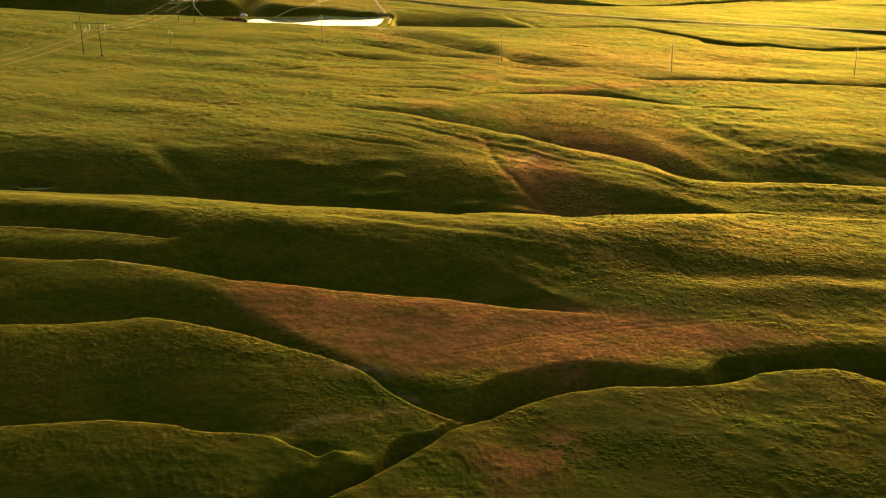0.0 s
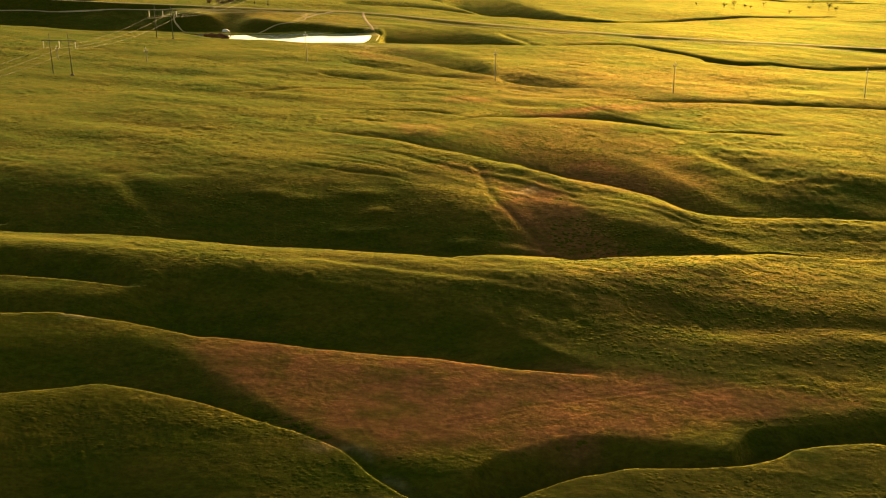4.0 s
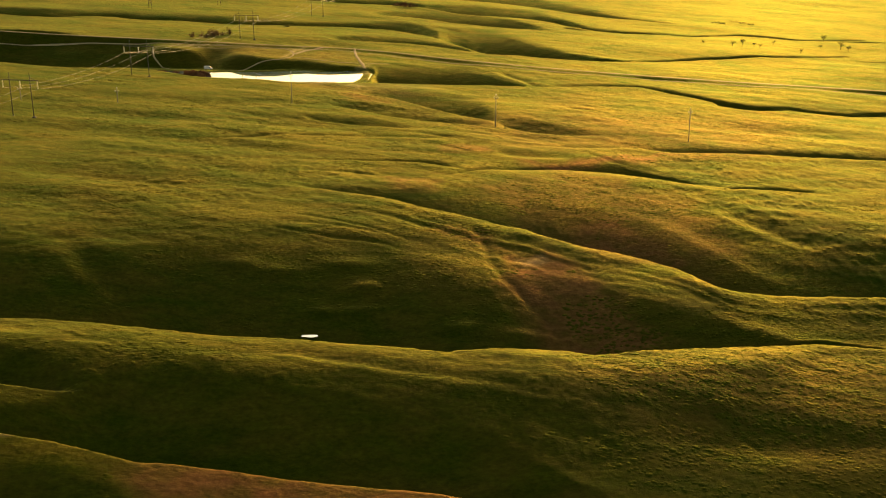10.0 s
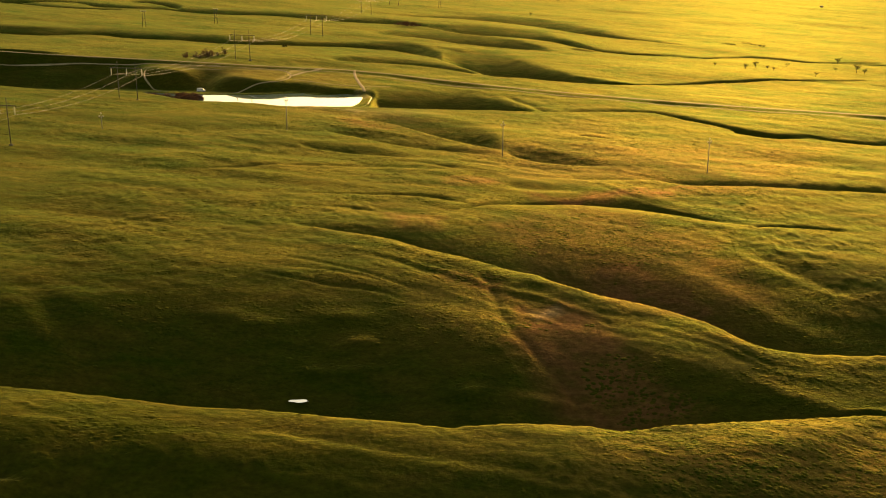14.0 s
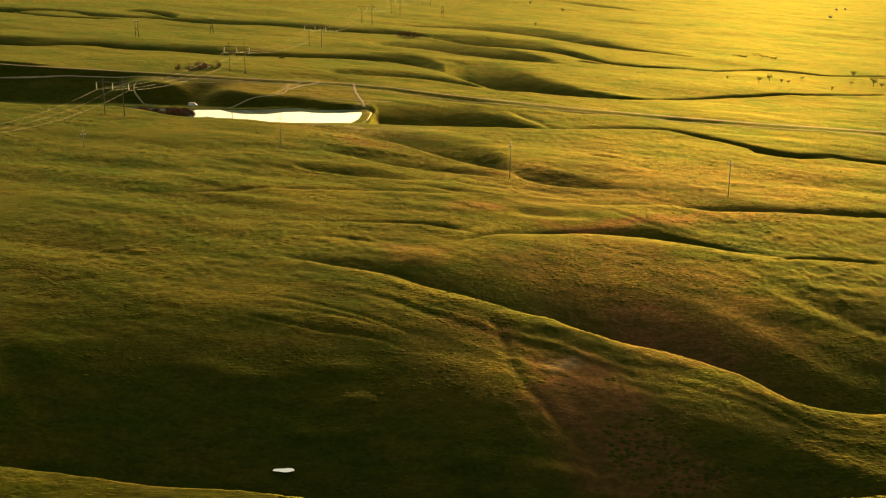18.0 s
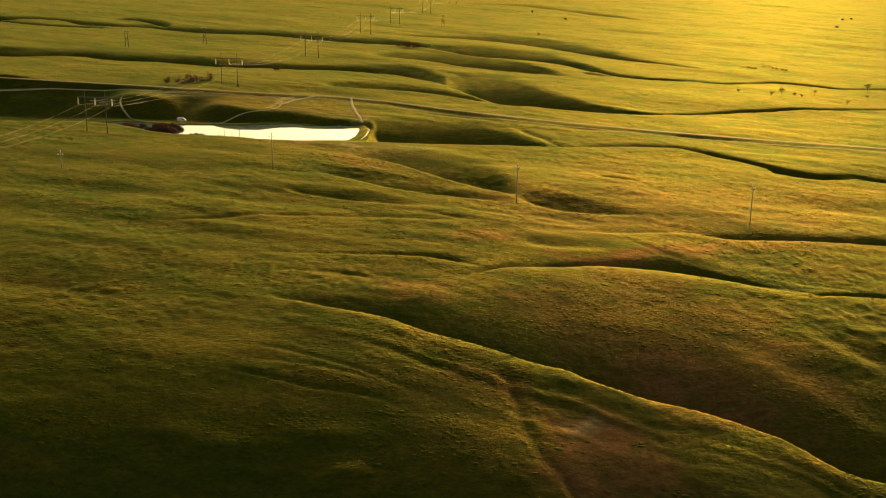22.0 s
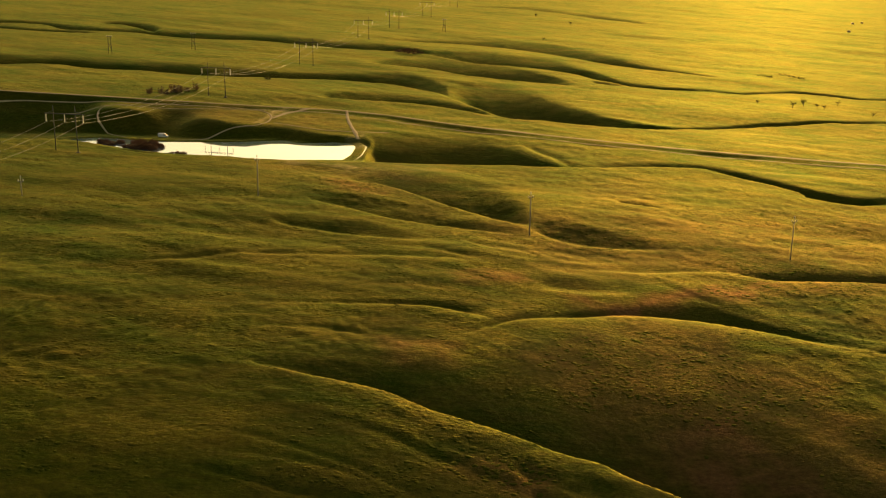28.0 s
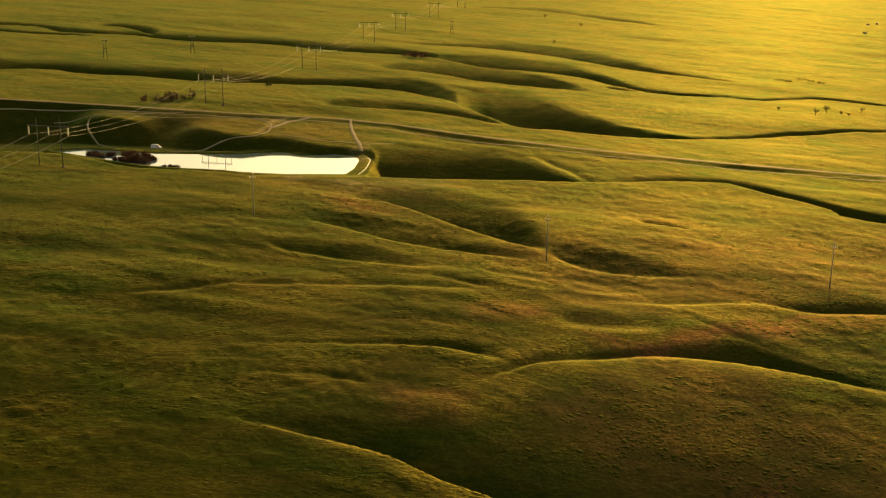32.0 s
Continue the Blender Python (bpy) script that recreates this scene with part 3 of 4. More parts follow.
LIFT = np.convolve(np.pad(np.interp(PLAN_Y, SWELL_Y, SWELL_LIFT), 20, "edge"), np.ones(41) / 41, "valid")
SWOLLEN_Y = PLAN_Y - LIFT / 106 * (PLAN_Y - np.interp(PLAN_Y, SWELL_Y, SWELL_EYE))


def on_plan(x, y):
    """Where a place of the swollen land lies on the level plan, and its lift."""
    inner = (y > SWOLLEN_Y[0]) & (y < SWOLLEN_Y[-1])
    py = np.where(inner, np.interp(y, SWOLLEN_Y, PLAN_Y), y)
    lift = np.where(inner, np.interp(py, PLAN_Y, LIFT), 0.0)
    return x / (1 - lift / 106), py, lift


def base_height(x, y):
    return SLOPE * 1500 * np.tanh(x / 1500)


def height(x, y):
    """The ground's height at arrays of x and y."""
    x, y, lift = on_plan(x, y)
    near = np.clip((y - 100) / 1400, 0.12, 1)
    wx = x + 2.0 * near * fbm(x / 31, y / 31, 2)
    wy = y + 2.6 * near * fbm(x / 37 + 40, y / 60, 2)
    z = base_height(x, y)
    for rx, ry, ra, rb, rh in RISES:
        z = z + rh * np.exp(-((x - rx) / ra) ** 2 - ((y - ry) / rb) ** 2)
    carve = np.zeros(x.shape)
    gentle_fall = np.zeros(x.shape)
    brow = np.zeros(x.shape)
    folds = np.zeros(x.shape)
    for name, steep, bed, gentle, (nx, ny), (fx, fy) in VALLEYS:
        lo, hi = max(nx[0], fx[0]), min(nx[-1], fx[-1])
        wide_most = np.max(np.interp(nx, fx, fy) - ny)
        sel = (x > lo - 6) & (x < hi + 6) & (y > ny.min() - 55) & (y < fy.max() + 0.2 * wide_most + 12)
        if not sel.any():
            continue
        sx, sy = wx[sel], wy[sel]
        a, b = np.interp(sx, nx, ny), np.interp(sx, fx, fy)
        wide = np.maximum(b - a, 1.0)
        v = (sy - a) / wide
        u = np.clip(v / bed, 0, 1)
        reach = 1.0 if gentle or wide.mean() < 8 else 1.08 if name in ("ravine", "side_gully", "hill_valley") else 1.16
        w = np.clip((v - bed) / (reach - bed), 0, 1)
        rise = crest(w, 0.7 if name in ("ravine", "side_gully") else 0.6 if name == "hill_valley" else 0.25 if gentle else 0.4)
        if name.endswith("_gully") and name != "side_gully":
            rise = 0.68 * rise + 0.32 * (1 - w) ** 4
        cut = np.where(v < bed, u * u * (3 - 2 * u), rise)
        ends = ENDS.get(name) or (0.35 * (hi - lo) if gentle else min(14.0, 0.12 * (hi - lo)) if steep > 0.15 and ny.mean() < 700 else min(35.0, 0.2 * (hi - lo)))
        fade = smooth((sx - lo) / ends) * smooth((hi - sx) / ends)
        if name == "pond_valley":
            deep = base_height(sx, sy) - WATER_LEVEL + 1.0
            # the far bank: a long fall in the west, a short one under a level terrace in the east and beside the landing
            bank = np.clip(3.4 * (1 - (v - bed) / (0.96 - bed)), 0, 1)
            short = smooth((sx + 195) / 25) * (1 - np.exp(-((sx + 138) / 13) ** 2))
            far_side = np.clip(2.2 * (1 - w), 0, 1) * (1 - short) + bank * bank * (2 - bank) * short
            cut = np.where(v < bed, 1 - (1 - u) ** 1.5, far_side)
            fade = smooth((hi + 4 - sx) / 6)
        else:
            deep = steep * wide
        if gentle:
            gentle_fall[sel] += deep * cut * fade
        elif "fold" in name or name.endswith("_line"):
            folds[sel] = np.maximum(folds[sel], deep * cut * fade)
        else:
            carve[sel] = np.maximum(carve[sel], deep * cut * fade)
            if ny.mean() < 700 and steep >= 0.1:
                # the near side swells a little and rounds over before it drops
                back = np.clip(0.45 * wide, 2, 24 if name == "river_valley" else 12)
                p = np.clip(-v * wide / (2 * back), 0, 1)
                if name == "river_valley":
                    swell = 0.075 * back * np.where(p < 0.4, 1 - (1 - np.minimum(p / 0.4, 1)) ** 1.4, 1 - smooth((p - 0.4) / 0.6))
                else:
                    swell = (0.004 if name == "spur_valley" else 0.036) * back * 6.75 * p * (1 - p) ** 2
                brow[sel] = np.maximum(brow[sel], swell * fade)
    z = z + brow - folds - np.cbrt(carve ** 3 + np.maximum(gentle_fall, 0) ** 3)
    for line, deep, wide in ((GULLET, 0.4, 1.8), (SPUR_GULLET, 0.75, 4.5), (HILL_BROOK, 1.3, 2.9), (FAR_BROOK, 1.4, 3.4), (ROAD_BROOK, 0.8, 3.0), (EAST_STREAM, 1.7, 3.4),
                             (RUT_NEAR, 0.11, 0.45), (RUT_FAR, 0.11, 0.45), (RIDGE_PATH, 0.14, 0.7), (DITCH, 0.15, 0.9)):
        sel = box_of(line, x, y, 15)
        d = line_distance(line, wx[sel], wy[sel])
        z[sel] -= deep * np.exp(-(d / wide) ** 2)
    # rolling, then streaky swells, then tussocks
    plain = (1 - 0.85 * smooth(carve / 1.5)) * (1 - 0.85 * np.exp(-((x + 170) / 75) ** 2 - ((y - 715) / 55) ** 2))
    z = z + 1.0 * fbm(x / 85, y / 65, 2, 0.4) * plain
    skew = y + 0.22 * x
    fold = smooth(0.5 + fbm(x / 110 + 5, y / 80, 2))
    z = z + 0.7 * fbm(x / 62, skew / 21, 2, 0.4) * (1 - 0.5 * smooth((y - 800) / 500)) * (0.35 + 0.65 * fold) * plain
    lumpy = 1 - 0.5 * smooth(carve / 1.5)
    sel = box_of(RUSSET[0][1], x, y, 10)
    lumpy[sel] *= 0.45 + 0.55 * smooth((inside_distance(RUSSET[0][1], x[sel], y[sel]) + 6) / 10)
    z = z + 0.2 * (1 - 0.6 * smooth((y - 700) / 500)) * fbm(x / 22, skew / 10, 3, 0.5) * (0.4 + 0.6 * smooth(0.5 + fbm(x / 70 - 3, y / 60, 2))) * lumpy
    z = z + 0.14 * fbm(x / 5.5 + 31, skew / 4.5, 3, 0.6) * smooth(0.6 + fbm(x / 40 + 8, y / 30, 2)) * lumpy
    for name, steep, bed, gentle, (nx, ny), _ in VALLEYS:
        if name == "long_gully":
            d = np.interp(x, nx, ny) - y
            z = z + 0.20 * vnoise(x / 34 + 0.3, d / 3.4) * smooth(d / 8) * smooth((46 - d) / 22) * smooth((x + 45) / 35)
    hump = np.clip(vnoise(x / 0.75, y / 0.95) + 0.3 * vnoise(x / 2.6 + 7, y / 2.2) - 0.1, 0, 1)
    z = z + 0.19 * hump * smooth(0.55 + fbm(x / 16, y / 11, 2)) * np.clip(1.4 - y / 450, 0, 1) * lumpy
    knobs = np.clip(vnoise(x / 2.1 + 11, y / 3.2) + 0.35 * vnoise(x / 6, y / 7) - 0.05, 0, 1)
    z = z + (0.18 + 0.1 * smooth((y - 420) / 80)) * knobs * smooth(0.45 + fbm(x / 45 + 2, y / 30, 2)) * np.clip((y - 230) / 150, 0, 1) * np.clip(1.7 - y / 700, 0, 1) * lumpy
    z = z + 0.06 * np.clip(fbm(x / 2.3, y / 1.9, 2, 0.6), -0.4, 2) * np.clip(1.3 - y / 900, 0.25, 1)
    # little basins for the pools
    for px, py, a, c, level in POOLS:
        q = np.hypot((x - px) / a, (y - py) / c)
        k = smooth((q - 1.0) / 0.6)
        z = (level - 0.25) * (1 - k) + z * k
    # the road on its low bank
    sel = (np.abs(y - 830) < 70) & (np.abs(x) < 700)
    d = line_distance(MAIN_ROAD, x[sel], y[sel])
    zb = base_height(x[sel], y[sel]) + 0.85
    k = 1 - smooth((d - 2.5) / 3.6)
    z[sel] = z[sel] * (1 - k) + zb * k
    # the pond's bed and shore
    sel = box_of(POND, x, y, 40)
    d = inside_distance(POND, x[sel], y[sel])
    k = smooth((d + 2.0) / 3.0)
    out = np.maximum(z[sel], WATER_LEVEL + np.clip(d, 0, 5) * 0.12 - np.clip(d - 5, 0, 40) * 0.9)
    z[sel] = (WATER_LEVEL - 0.7) * (1 - k) + out * k
    return z + lift


def spread(stretches):
    out = [stretches[0][0]]
    for a, b, n, grow in stretches:
        u = np.linspace(0, 1, n + 1)[1:]
        out.extend(a + (b - a) * u if not grow else a * (b / a) ** u)
    return np.array(out)


def build_ground():
    ys = spread([(-600, 120, 18, False), (120, 165, 20, False), (165, 2400, 1000, True), (2400, 7000, 24, True)])
    us = np.concatenate([-np.geomspace(12, 0.46, 16)[:-1], np.linspace(-0.46, 0.46, 861), np.geomspace(0.46, 12, 16)[1:]])
    half = np.maximum(ys, 110) + 10
    y = np.repeat(ys[:, None], len(us), 1)
    x = half[:, None] * us[None, :]
    z = height(x.ravel(), y.ravel())
    co = np.stack([x.ravel(), y.ravel(), z], 1)
    r, c = len(ys), len(us)
    i = (np.arange(r - 1)[:, None] * c + np.arange(c - 1)[None, :]).ravel()
    quads = np.stack([i, i + 1, i + c + 1, i + c], 1).astype(np.int32)
    me = bpy.data.meshes.new("ground")
    me.vertices.add(len(co))
    me.vertices.foreach_set("co", co.astype(np.float32).ravel())
    me.loops.add(quads.size)
    me.loops.foreach_set("vertex_index", quads.ravel())
    me.polygons.add(len(quads))
    me.polygons.foreach_set("loop_start", np.arange(0, quads.size, 4, dtype=np.int32))
    me.polygons.foreach_set("use_smooth", np.ones(len(quads), bool))
    me.update()
    xf, yf, _ = on_plan(x.ravel(), y.ravel())
    for name, patches, soft in (("russet", RUSSET, 7.0), ("bare", BARE_AND_GLINT, 2.5)):
        val = np.zeros(len(co), np.float32)
        for strength, points in patches:
            sel = box_of(points, xf, yf, 45)
            px, py = xf[sel], yf[sel]
            edge = 24.0 if strength < 0.25 else soft
            d = inside_distance(points, px + 4 * fbm(px / 14, py / 14, 3), py + 4 * fbm(px / 14 + 9, py / 14, 3))
            k = strength * (1 - smooth((d + edge) / (2 * edge))) * np.clip(0.8 + 0.35 * fbm(px / 5, py / 4, 3), 0, 1)
            val[sel] = np.maximum(val[sel], k)
        at = me.attributes.new(name, "FLOAT", "POINT")
        at.data.foreach_set("value", val)
    me.materials.append(GRASS)
    ob = new("ground", me)
    return tagged(ob, "rolling steppe of short green and russet grass", "ground", kind="structure"), co, r, c


ground, GROUND_CO, GROUND_ROWS, GROUND_COLS = build_ground()
GRID_Y = GROUND_CO[::GROUND_COLS, 1]


def on_mesh(x, y):
    """Height of the built ground sheet under arrays of x and y."""
    x, y = np.atleast_1d(np.asarray(x, float)), np.atleast_1d(np.asarray(y, float))
    co = GROUND_CO.reshape(GROUND_ROWS, GROUND_COLS, 3)
    j = np.clip(np.searchsorted(GRID_Y, y) - 1, 0, GROUND_ROWS - 2)
    out = np.zeros(len(x))
    fy = (y - GRID_Y[j]) / (GRID_Y[j + 1] - GRID_Y[j])
    us = co[-1, :, 0] / (max(GRID_Y[-1], 110) + 10)
    for q in (0, 1):
        half = np.maximum(GRID_Y[j + q], 110) + 10
        u = x / half
        k = np.clip(np.searchsorted(us, u) - 1, 0, GROUND_COLS - 2)
        fx = np.clip((u - us[k]) / (us[k + 1] - us[k]), 0, 1)
        zz = co[j + q, k, 2] * (1 - fx) + co[j + q, k + 1, 2] * fx
        out += zz * (fy if q else 1 - fy)
    return out


def gz(x, y):
    return float(on_mesh([x], [y])[0])


# ---- building helpers ----


def part(name, bm, mat, parent=None, label="", smooth_faces=False):
    me = bpy.data.meshes.new(name)
    if smooth_faces:
        for f in bm.faces:
            f.smooth = True
    bm.to_mesh(me)
    bm.free()
    me.materials.append(mat)
    ob = new(name, me)
    ob.parent = parent
    return tagged(ob, label)


def tube(bm, a, b, r0, r1=None, sides=8):
    """A tapered rod from a to b."""
    a, b = Vector(a), Vector(b)
    r1 = r0 if r1 is None else r1
    q = (b - a).to_track_quat("Z", "Y")
    rings = []
    for p, r in ((a, r0), (b, r1)):
        rings.append([bm.verts.new(p + q @ Vector((r * math.cos(2 * math.pi * k / sides), r * math.sin(2 * math.pi * k / sides), 0))) for k in range(sides)])
    for k in range(sides):
        bm.faces.new((rings[0][k], rings[0][(k + 1) % sides], rings[1][(k + 1) % sides], rings[1][k]))
    bm.faces.new(rings[0][::-1])
    bm.faces.new(rings[1])


def turned(bm, centre, profile, sides=10):
    """A turned body: (radius, height) from the bottom up."""
    c = Vector(centre)
    rings = [[bm.verts.new(c + Vector((r * math.cos(2 * math.pi * k / sides), r * math.sin(2 * math.pi * k / sides), z))) for k in range(sides)] for r, z in profile]
    for lo, hi in zip(rings, rings[1:]):
        for k in range(sides):
            bm.faces.new((lo[k], lo[(k + 1) % sides], hi[(k + 1) % sides], hi[k]))
    bm.faces.new(rings[0][::-1])
    bm.faces.new(rings[-1])


def box(bm, centre, size, bevel=0.0):
    made = bmesh.ops.create_cube(bm, size=1)["verts"]
    bmesh.ops.transform(bm, matrix=Matrix.Translation(centre) @ Matrix.Diagonal((*size, 1)), verts=made)
    if bevel:
        edges = list({ed for v in made for ed in v.link_edges})
        bmesh.ops.bevel(bm, geom=edges, offset=bevel, segments=2, affect="EDGES", profile=0.5)


def thing(name, m, label, category, group="", kind=""):
    ob = new(name)
    ob.matrix_basis = m
    return tagged(ob, label, category, group, kind)


# ---- pond and creek water ----


def flat_sheet(name, outline, z, mat, label, category):
    bm = bmesh.new()
    vs = [bm.verts.new((x, y, z)) for x, y in outline]
    f = bm.faces.new(vs)
    if f.normal.z < 0:
        bmesh.ops.reverse_faces(bm, faces=[f])
    bmesh.ops.triangulate(bm, faces=[f])
    ob = part(name, bm, mat)
    return tagged(ob, label, category, kind="structure")


def grown(points, by):
    pts = np.array(points, float)
    c = pts.mean(0)
    d = pts - c
    return [tuple(p) for p in c + d * (1 + by / np.hypot(*d.T))[:, None]]


flat_sheet("pond_water", grown(POND, 6.0), WATER_LEVEL, WATER, "still pond mirroring the bright evening sky", "pond")


def pool(x, y, long, wide, level):
    """A little open water lying in the bed of a gully."""
    out = []
    for k in range(20):
        a = 2 * math.pi * k / 20
        w = 1.08 + 0.12 * math.sin(3 * a + x) + 0.08 * math.sin(5 * a + y)
        out.append((x + math.cos(a) * long * w, y + math.sin(a) * wide * w))
    lift = float(np.interp(y, PLAN_Y, LIFT))
    down = float(np.interp(y, PLAN_Y, SWOLLEN_Y)) - y
    out = [(px * (1 - lift / 106), py + down) for px, py in out]
    flat_sheet("creek_pool", out, level + lift, WATER, "small bright pool in the bed of a grassy gully", "pool")


for spot in POOLS:
    pool(*spot)

# ---- roads and tracks ----


def strip(name, points, wide, mat, label, lift=0.10, rough_edge=0.25, step=2.0):
    """A road laid on the ground along a softly bent line."""
    pts = np.array(points, float)
    s = np.concatenate([[0], np.cumsum(np.hypot(*np.diff(pts, axis=0).T))])
    n = max(8, int(s[-1] / step))
    u = np.linspace(0, s[-1], n)
    px, py = np.interp(u, s, pts[:, 0]), np.interp(u, s, pts[:, 1])
    k = np.hanning(9)
    k /= k.sum()
    px, py = (np.convolve(np.pad(p, 4, "edge"), k, "valid") for p in (px, py))
    tx, ty = np.gradient(px), np.gradient(py)
    ln = np.hypot(tx, ty)
    nx, ny = -ty / ln, tx / ln
    bm = bmesh.new()
    rows = []
    across = (-1, -0.55, 0, 0.55, 1)
    for i in range(n):
        w = wide / 2 * (1 + rough_edge * float(vnoise(np.array([u[i] / 5.0]), np.array([wide * 3.1]))[0]))
        row = []
        for a in across:
            x, y = px[i] + nx[i] * w * a, py[i] + ny[i] * w * a
            row.append((x, y))
        rows.append(row)
    flat = np.array(rows).reshape(-1, 2)
    z = on_mesh(flat[:, 0], flat[:, 1]).reshape(n, len(across))
    vs = [[bm.verts.new((*rows[i][j], z[i, j] + (lift if abs(across[j]) < 1 else lift * 0.4))) for j in range(len(across))] for i in range(n)]
    for i in range(n - 1):
        for j in range(len(across) - 1):
            bm.faces.new((vs[i][j], vs[i][j + 1], vs[i + 1][j + 1], vs[i + 1][j]))
    bmesh.ops.recalc_face_normals(bm, faces=bm.faces)
    if bm.faces[:][0].normal.z < 0:
        bmesh.ops.reverse_faces(bm, faces=bm.faces[:])
    ob = part(name, bm, mat, smooth_faces=True)
    return tagged(ob, label, "road", kind="structure")


strip("road", MAIN_ROAD, 3.0, GRAVEL, "grey gravel road on a low grassy bank", 0.15)
strip("verge_track", [(-40, 847), (6, 832), (36, 824), (64, 817), (93, 812), (121, 807), (150, 804), (207, 800), (300, 797)], 1.4, DIRT, "worn wheel track beside the gravel road", 0.15)
strip("road_verge_track", [(-420, 840), (-300, 837), (-232, 838), (-175, 842.5), (-115, 845.5), (-85, 848.5), (-55, 852), (-42, 847)], 1.1, DIRT, "worn wheel track along the gravel road's bank", 0.15)
strip("field_track", [(-200, 828), (-169, 832), (-113, 841), (-92, 846)], 0.7, DIRT, "worn dirt track through the grass", 0.15)
strip("pond_track", [(-132, 790), (-115, 793), (-96, 799), (-91, 801), (-87, 815), (-87, 828), (-91, 840), (-101, 848)], 1.1, DIRT, "pale dirt track forking down to the pond", 0.2)
strip("fork_track", [(-87, 822), (-81, 844), (-70, 857)], 2.6, DIRT, "pale dirt track joining the gravel road", 0.2)
strip("dam_track", [(-49, 862), (-47, 838), (-43, 813), (-40, 798), (-38, 784)], 1.9, DIRT, "pale dirt track over the pond's dam", 0.2)
strip("shore_track", [(-85, 812), (-61, 800), (-45, 800), (-22, 806)], 1.0, DIRT, "narrow dirt track above the pond", 0.15)
strip("loop_track", [(-135, 848), (-170, 833), (-179, 827), (-179, 817), (-167, 803), (-154, 794), (-143, 790)], 0.8, DIRT, "dirt track looping down to the shore", 0.2)


# ---- the high-voltage line ----


def pylon_thing(m):
    """A two-legged portal pylon with a cross-arm and three glass insulator strings."""
    top = thing("portal_pylon", m, "tall two-legged portal pylon of weathered timber and steel", "pylon", "pylons of the power line")
    for x in (-5.2, 5.2):
        bm = bmesh.new()
        tube(bm, (x, 0, -1.0), (x * 0.97, 0, 20.0), 0.21, 0.14, 10)
        part("leg", bm, POST, top, smooth_faces=True)
        bm = bmesh.new()
        turned(bm, (x, 0, -0.6), [(1.1, 0), (0.95, 0.6), (0.55, 0.9), (0.3, 1.0)], 12)
        part("footing", bm, POST, top, "dark earth-banked footing")
        bm = bmesh.new()
        tube(bm, (x * 0.97, 0, 18.0), (x * 1.5, 0, 16.7), 0.06, 0.06, 6)
        part("stay", bm, STEEL, top)
    for y in (-0.28, 0.28):
        bm = bmesh.new()
        box(bm, (0, y, 16.6), (18.4, 0.16, 0.24), 0.02)
        part("cross_beam", bm, POST, top)
    for x in (-8.6, 0.0, 8.6):
        bm = bmesh.new()
        profile = [(0.05, 0.0)]
        for k in range(14):
            z = 0.15 + k * 0.23
            profile += [(0.06, z), (0.30, z + 0.03), (0.24, z + 0.12), (0.06, z + 0.16)]
        profile.append((0.05, 3.5))
        turned(bm, (x, 0, 12.9), profile, 8)
        part("insulator_string", bm, GLASS, top, "string of pale glass insulator discs", True)
    return top


LINE = [(-222, 418), (-182.6, 583.4), (-159.3, 705.6), (-125.8, 878), (-93, 1063), (-62.3, 1277), (-37.5, 1413), (-3, 1600), (34, 1800)]
pylons = []
first = None
for k, (x, y) in enumerate(LINE):
    a = LINE[max(k - 1, 0)]
    b = LINE[min(k + 1, len(LINE) - 1)]
    turn = math.degrees(math.atan2(b[1] - a[1], b[0] - a[0])) - 90
    m = pose(x, y, gz(x, y), 0, 0, turn)
    if first is None:
        first = pylon_thing(m)
        pylons.append(first)
    else:
        pylons.append(copy_thing(first, m))


def hanging_wire(a, b, sag, radius=0.034):
    bm = bmesh.new()
    n = 28
    pts = []
    for i in range(n + 1):
        u = i / n
        p = Vector(a).lerp(Vector(b), u)
        p.z -= 4 * sag * u * (1 - u)
        pts.append(p)
    rings = []
    d = (Vector(b) - Vector(a)).normalized()
    q = d.to_track_quat("Z", "Y")
    for p in pts:
        rings.append([bm.verts.new(p + q @ Vector((radius * math.cos(k * math.pi / 2.5), radius * math.sin(k * math.pi / 2.5), 0))) for k in range(5)])
    for lo, hi in zip(rings, rings[1:]):
        for k in range(5):
            bm.faces.new((lo[k], lo[(k + 1) % 5], hi[(k + 1) % 5], hi[k]))
    ob = part("power_wire", bm, WIRE, smooth_faces=True)
    return tagged(ob, "slack bright aluminium wire between two pylons", "wire", "wires of the power line")


for p, q in zip(pylons, pylons[1:]):
    for x in (-8.6, 0.0, 8.6):
        a = p.matrix_basis @ Vector((x, 0, 12.85))
        b = q.matrix_basis @ Vector((x, 0, 12.85))
        hanging_wire(a, b, 0.027 * (a - b).length)

# ---- the lesser line of single poles ----


def small_pole(m, tall, label):
    top = thing("utility_pole", m, label, "utility pole", "poles of the lesser line")
    bm = bmesh.new()
    tube(bm, (0, 0, -0.8), (0, 0, tall), 0.2, 0.12, 10)
    part("pole", bm, CONCRETE, top, smooth_faces=True)
    bm = bmesh.new()
    box(bm, (0, 0, tall - 1.4), (1.9, 0.12, 0.12), 0.01)
    part("cross_arm", bm, STEEL, top)
    for x in (-0.7, 0.7):
        bm = bmesh.new()
        tube(bm, (x, 0, tall - 1.4), (0, 0, tall - 2.2), 0.04, 0.04, 6)
        part("brace", bm, STEEL, top)
    for x, z in ((-0.85, tall - 1.35), (0.85, tall - 1.35), (0, tall)):
        bm = bmesh.new()
        turned(bm, (x, 0, z), [(0.05, 0), (0.05, 0.12), (0.20, 0.16), (0.18, 0.35), (0.23, 0.4), (0.20, 0.62), (0.08, 0.7)], 10)
        part("insulator", bm, GLASS, top, "white porcelain insulator", True)
    return top


